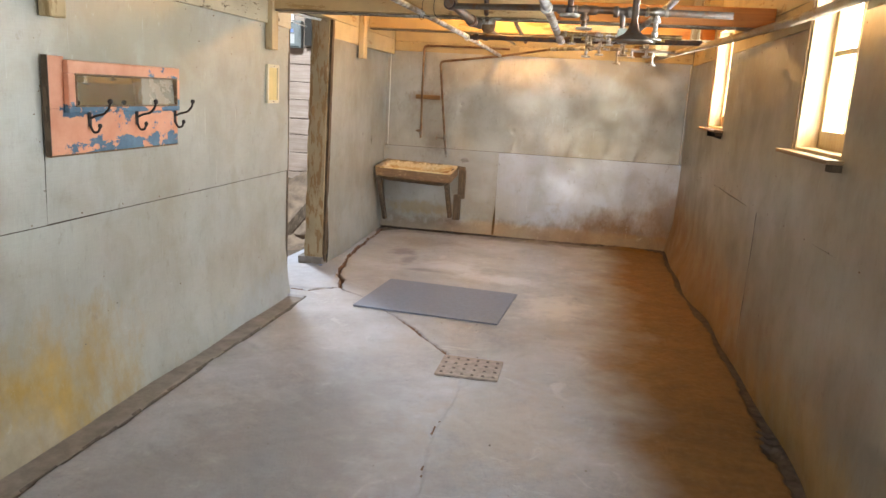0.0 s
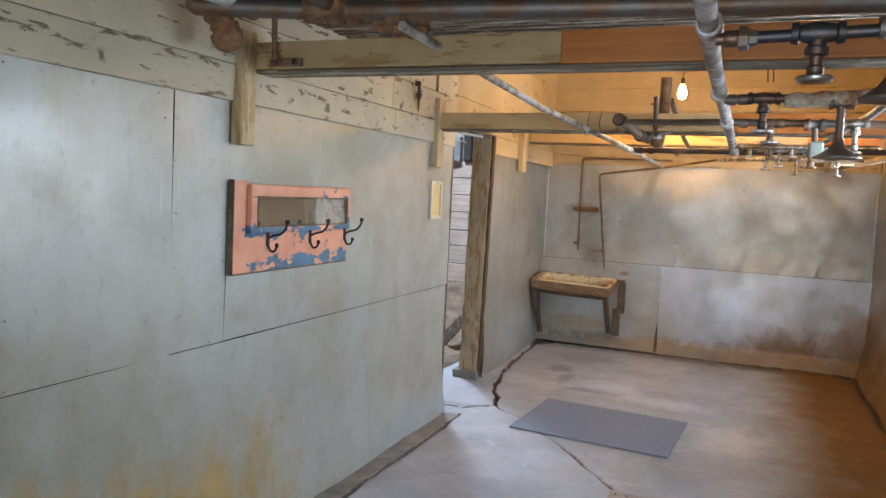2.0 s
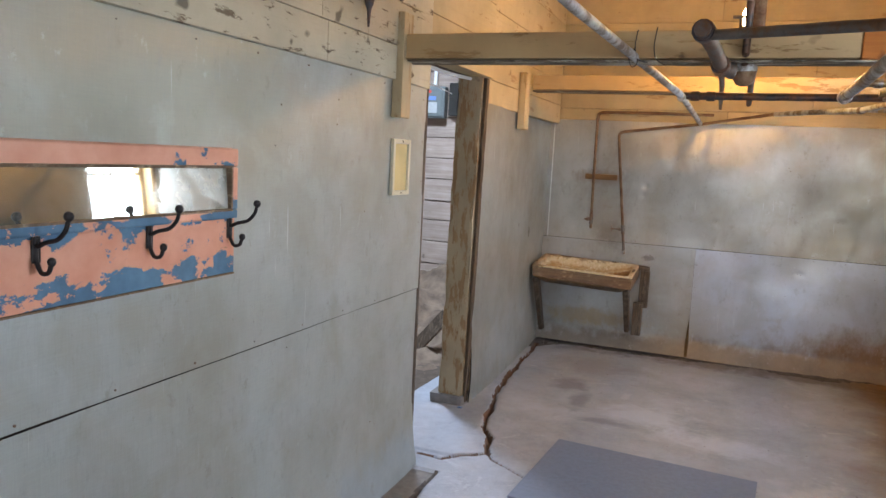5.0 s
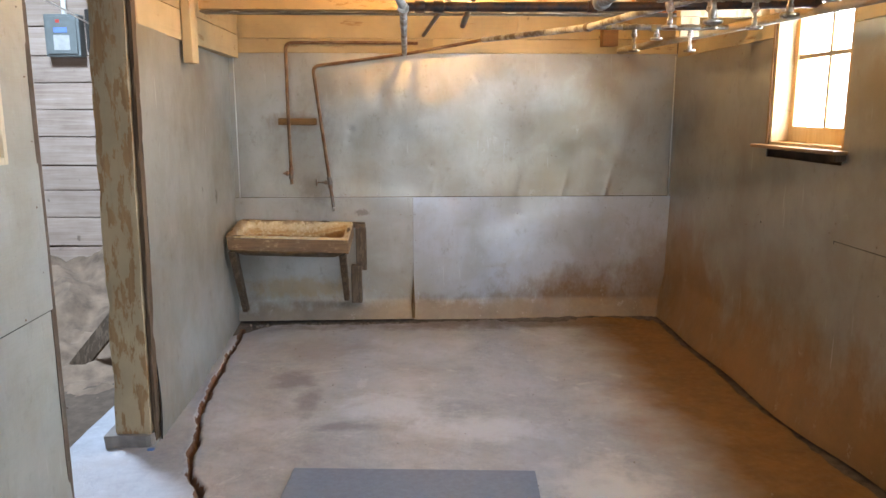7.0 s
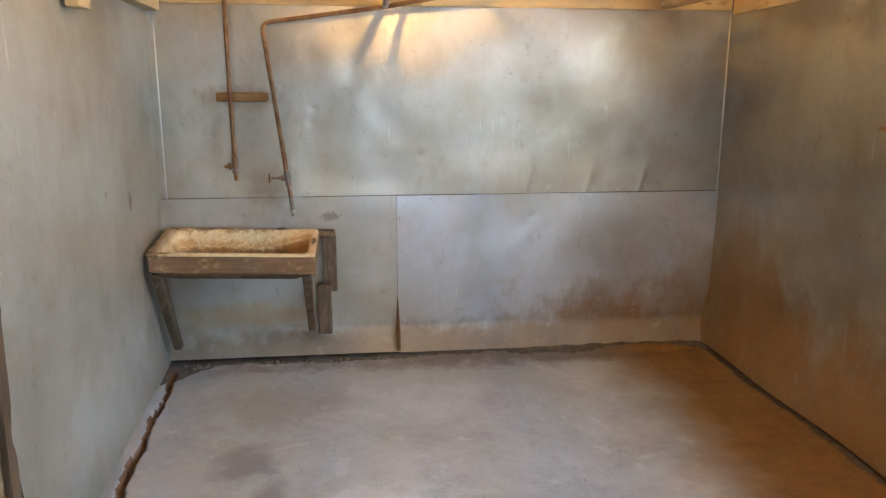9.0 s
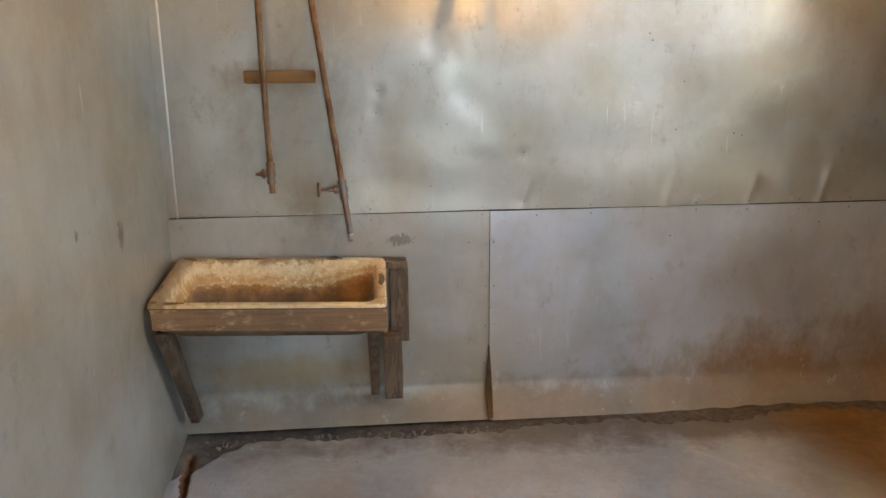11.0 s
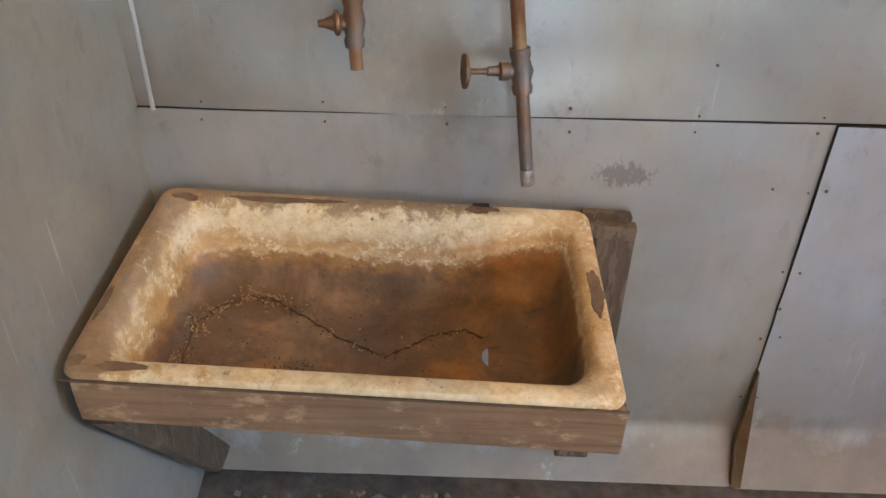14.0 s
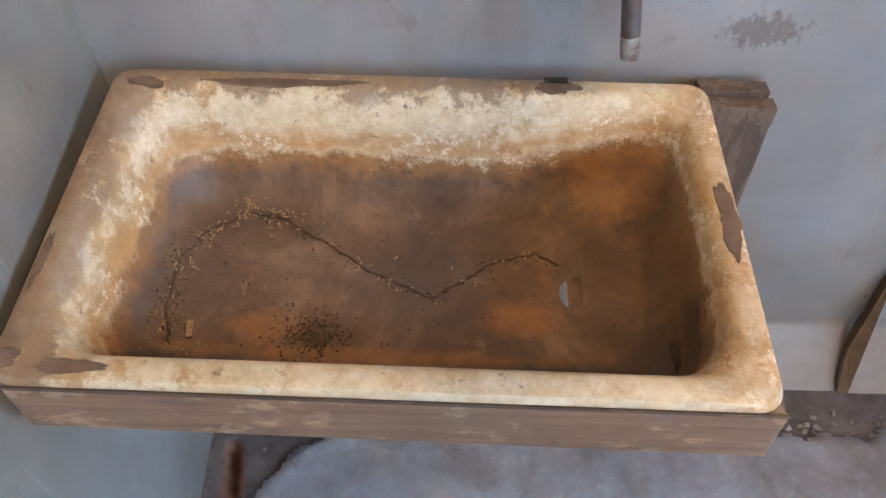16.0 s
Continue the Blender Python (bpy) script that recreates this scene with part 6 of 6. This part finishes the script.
# bulb on its cord
bp = (-0.415, 6.85, 2.60)
lamp = root("bulb_lamp", bp, "bare glowing light bulb hanging on a dark cord", "lamp")
part("cord", tube([(bp[0], bp[1], HZ - 0.002), (bp[0] + 0.004, bp[1], 2.75), (bp[0], bp[1], bp[2] + 0.09)], 0.004, 6), M_DARK, lamp)
part("socket", spun((bp[0], bp[1], bp[2] + 0.11), (0, 0, -1), [(0, 0.006), (0.01, 0.017), (0.04, 0.018), (0.06, 0.015)], 12), M_DARK, lamp, "dark bulb socket", True)
part("glass_bulb", spun((bp[0], bp[1], bp[2] + 0.055), (0, 0, -1), [(0, 0.014), (0.015, 0.016), (0.04, 0.028), (0.075, 0.037), (0.10, 0.034), (0.118, 0.022), (0.125, 0.006)], 14), M_BULB, lamp, "lit glass bulb", True)

# ---- side room things ----
me_ = root("electric_meter", (-3.45, 9.25, 2.05), "grey metal electric meter box with a small window", "meter box")
part("case", box(-3.585, -3.31, 9.19, 9.292, 2.05, 2.38, 0.012), M_GREY, me_)
part("cover", box(-3.565, -3.33, 9.176, 9.1895, 2.07, 2.36, 0.006), M_GREY, me_)
part("dial_window", box(-3.505, -3.40, 9.171, 9.1755, 2.235, 2.275, 0.002), M_BLUE, me_, "dark blue dial window")
part("label_plate", box(-3.51, -3.385, 9.171, 9.1755, 2.10, 2.215, 0.002), M_LABEL, me_, "pale grey label plate")
part("seal", box(-3.485, -3.455, 9.171, 9.1755, 2.31, 2.335, 0.002), M_RED, me_, "red seal")
part("conduit", tube([(-3.45, 9.27, 2.38), (-3.46, 9.27, 3.14)], 0.02, 10), M_PLASTIC, me_, "", True)
part("junction", box(-3.27, -3.17, 9.21, 9.292, 2.08, 2.42, 0.01), M_DARK, me_, "dark junction box")
cb = root("cable", (-2.06, 6.1, 2.15), "white cables slung along the doorway head", "cable")
part("strand", tube(bend([(-2.0, 5.50, 2.15), (-2.02, 5.8, 2.142), (-2.03, 6.1, 2.145), (-2.0, 6.36, 2.15)], 4, 0.2), 0.011, 8), M_PLASTIC, cb, "", True)
part("strand", tube(bend([(-2.3, 5.9, 2.3), (-2.5, 6.8, 2.18), (-3.2, 9.1, 2.3)], 6, 0.6), 0.006, 8), M_PLASTIC, cb, "", True)
pl = tagged(part("loose_plank", box(-0.30, 0.30, -0.011, 0.011, -0.065, 0.065, 0.004, None, Matrix.Translation((-2.88, 7.95, 0.02)) @ Matrix.Rotation(radians(-50), 4, "Y") @ Matrix.Rotation(radians(-25), 4, "X")), M_LEGWOOD), "loose grey plank leaning on a heap of earth", "plank")


def heap():
    """Earth and rubble piled against the side room's far wall."""
    bm_ = bmesh.new()
    nx, ny = 70, 60
    grid = []
    for j in range(ny + 1):
        row = []
        for i in range(nx + 1):
            x, y = -4.6 + 2.5 * i / nx, 7.3 + 2.0 * j / ny
            h = 0.62 * max(0.0, (y - 7.5) / 1.8) ** 1.3
            q = Vector((x * 2.2, y * 2.2, 0))
            h += 0.16 * noise.noise(q) * min(1.0, max(0.0, y - 7.4)) + 0.07 * noise.noise(q * 3.1) + 0.03 * noise.noise(q * 8)
            row.append(bm_.verts.new((x, y, -0.18 + max(h, -0.04))))
        grid.append(row)
    for j in range(ny):
        for i in range(nx):
            bm_.faces.new((grid[j][i], grid[j][i + 1], grid[j + 1][i + 1], grid[j + 1][i]))
    return bm_


tagged(part("rubble", heap(), M_RUBBLE, None, "", True), "heap of brown earth and stones in the side room", "rubble", "", "stuff")
rng = random.Random(31)


# nail heads that hold the sheets, and dents round them
def nail_row(points, way, parent, seed, r=0.0034):
    rng_ = random.Random(seed)
    bm_ = bmesh.new()
    for q in points:
        k = r * rng_.uniform(0.7, 1.2)
        spun(Vector(q) + Vector((rng_.uniform(-0.004, 0.004) * (1 - abs(way[0])), rng_.uniform(-0.01, 0.01) * (1 - abs(way[1])), rng_.uniform(-0.006, 0.006))), way, [(0, k), (0.0025, k * 0.9), (0.0035, k * 0.4)], 8, bm_)
    o = part("nail_heads", bm_, M_PIPE, parent, "small dark nail heads")
    o["kind"] = "stuff"
    return o


rng = random.Random(77)
pts = [(x, BY - 0.008, z) for z in (0.985, 0.945, 2.02) for x in np.arange(-1.9, 1.3, 0.24)]
pts += [(x, BY - 0.008, z) for x in (-0.645, -0.685) for z in np.arange(0.25, 0.9, 0.19)]
pts += [(x, BY - 0.004, z) for x, z in DENTS] + [(rng.uniform(-1.2, 1.2), BY - 0.010, rng.uniform(0.3, 1.95)) for _ in range(12)]
nail_row(pts, (0, -1, 0), WB, 1)
pts = [(WX + 0.001, y, z) for z in (0.975, 1.97) for y in np.arange(0.3, 5.4, 0.31)] + [(WX + 0.001, y, z) for y in (2.57, 2.86, 5.41) for z in np.arange(1.1, 1.95, 0.21)]
pts += [(WX + 0.002, rng.uniform(1.0, 5.2), rng.uniform(0.3, 1.9)) for _ in range(26)]
nail_row(pts, (1, 0, 0), W1, 2)
pts = [(EX - 0.009, y, z) for z in (1.03, 1.97) for y in np.arange(0.5, 8.6, 0.37)] + [(EX - 0.01, rng.uniform(4.4, 8.5), rng.uniform(0.4, 1.3)) for _ in range(14)]
nail_row([q for q in pts if not (q[2] > 1.3 and any(w[0] - 0.05 < q[1] < w[1] + 0.05 for w in WIN))], (-1, 0, 0), WE, 3)

# rubble crumbs and leaves of dirt along the foot of the end wall and in the doorway
bm = bmesh.new()
for i in range(520):
    if i < 300:
        x, y = rng.uniform(-1.95, 1.2), 8.56 - abs(rng.gauss(0, 0.05))
    elif i < 400:
        x, y = rng.uniform(1.12, 1.25), rng.uniform(6.4, 8.5)
    else:
        x, y = rng.uniform(-1.72, 1.1), rng.uniform(2.2, 8.4)
    r_ = rng.uniform(0.002, 0.008) if i < 400 else rng.uniform(0.0015, 0.004)
    box(-r_, r_, -r_ * 0.7, r_ * 0.8, -r_ * 0.6, r_ * 0.6, 0, bm, Matrix.Translation((x, y, (-0.012 if i < 400 else 0.002))) @ Euler((rng.uniform(0, 3), rng.uniform(0, 3), rng.uniform(0, 3))).to_matrix().to_4x4())
tagged(part("floor_crumbs", bm, M_GUTTER), "crumbs of earth and plaster on the floor", "dirt", "", "stuff")
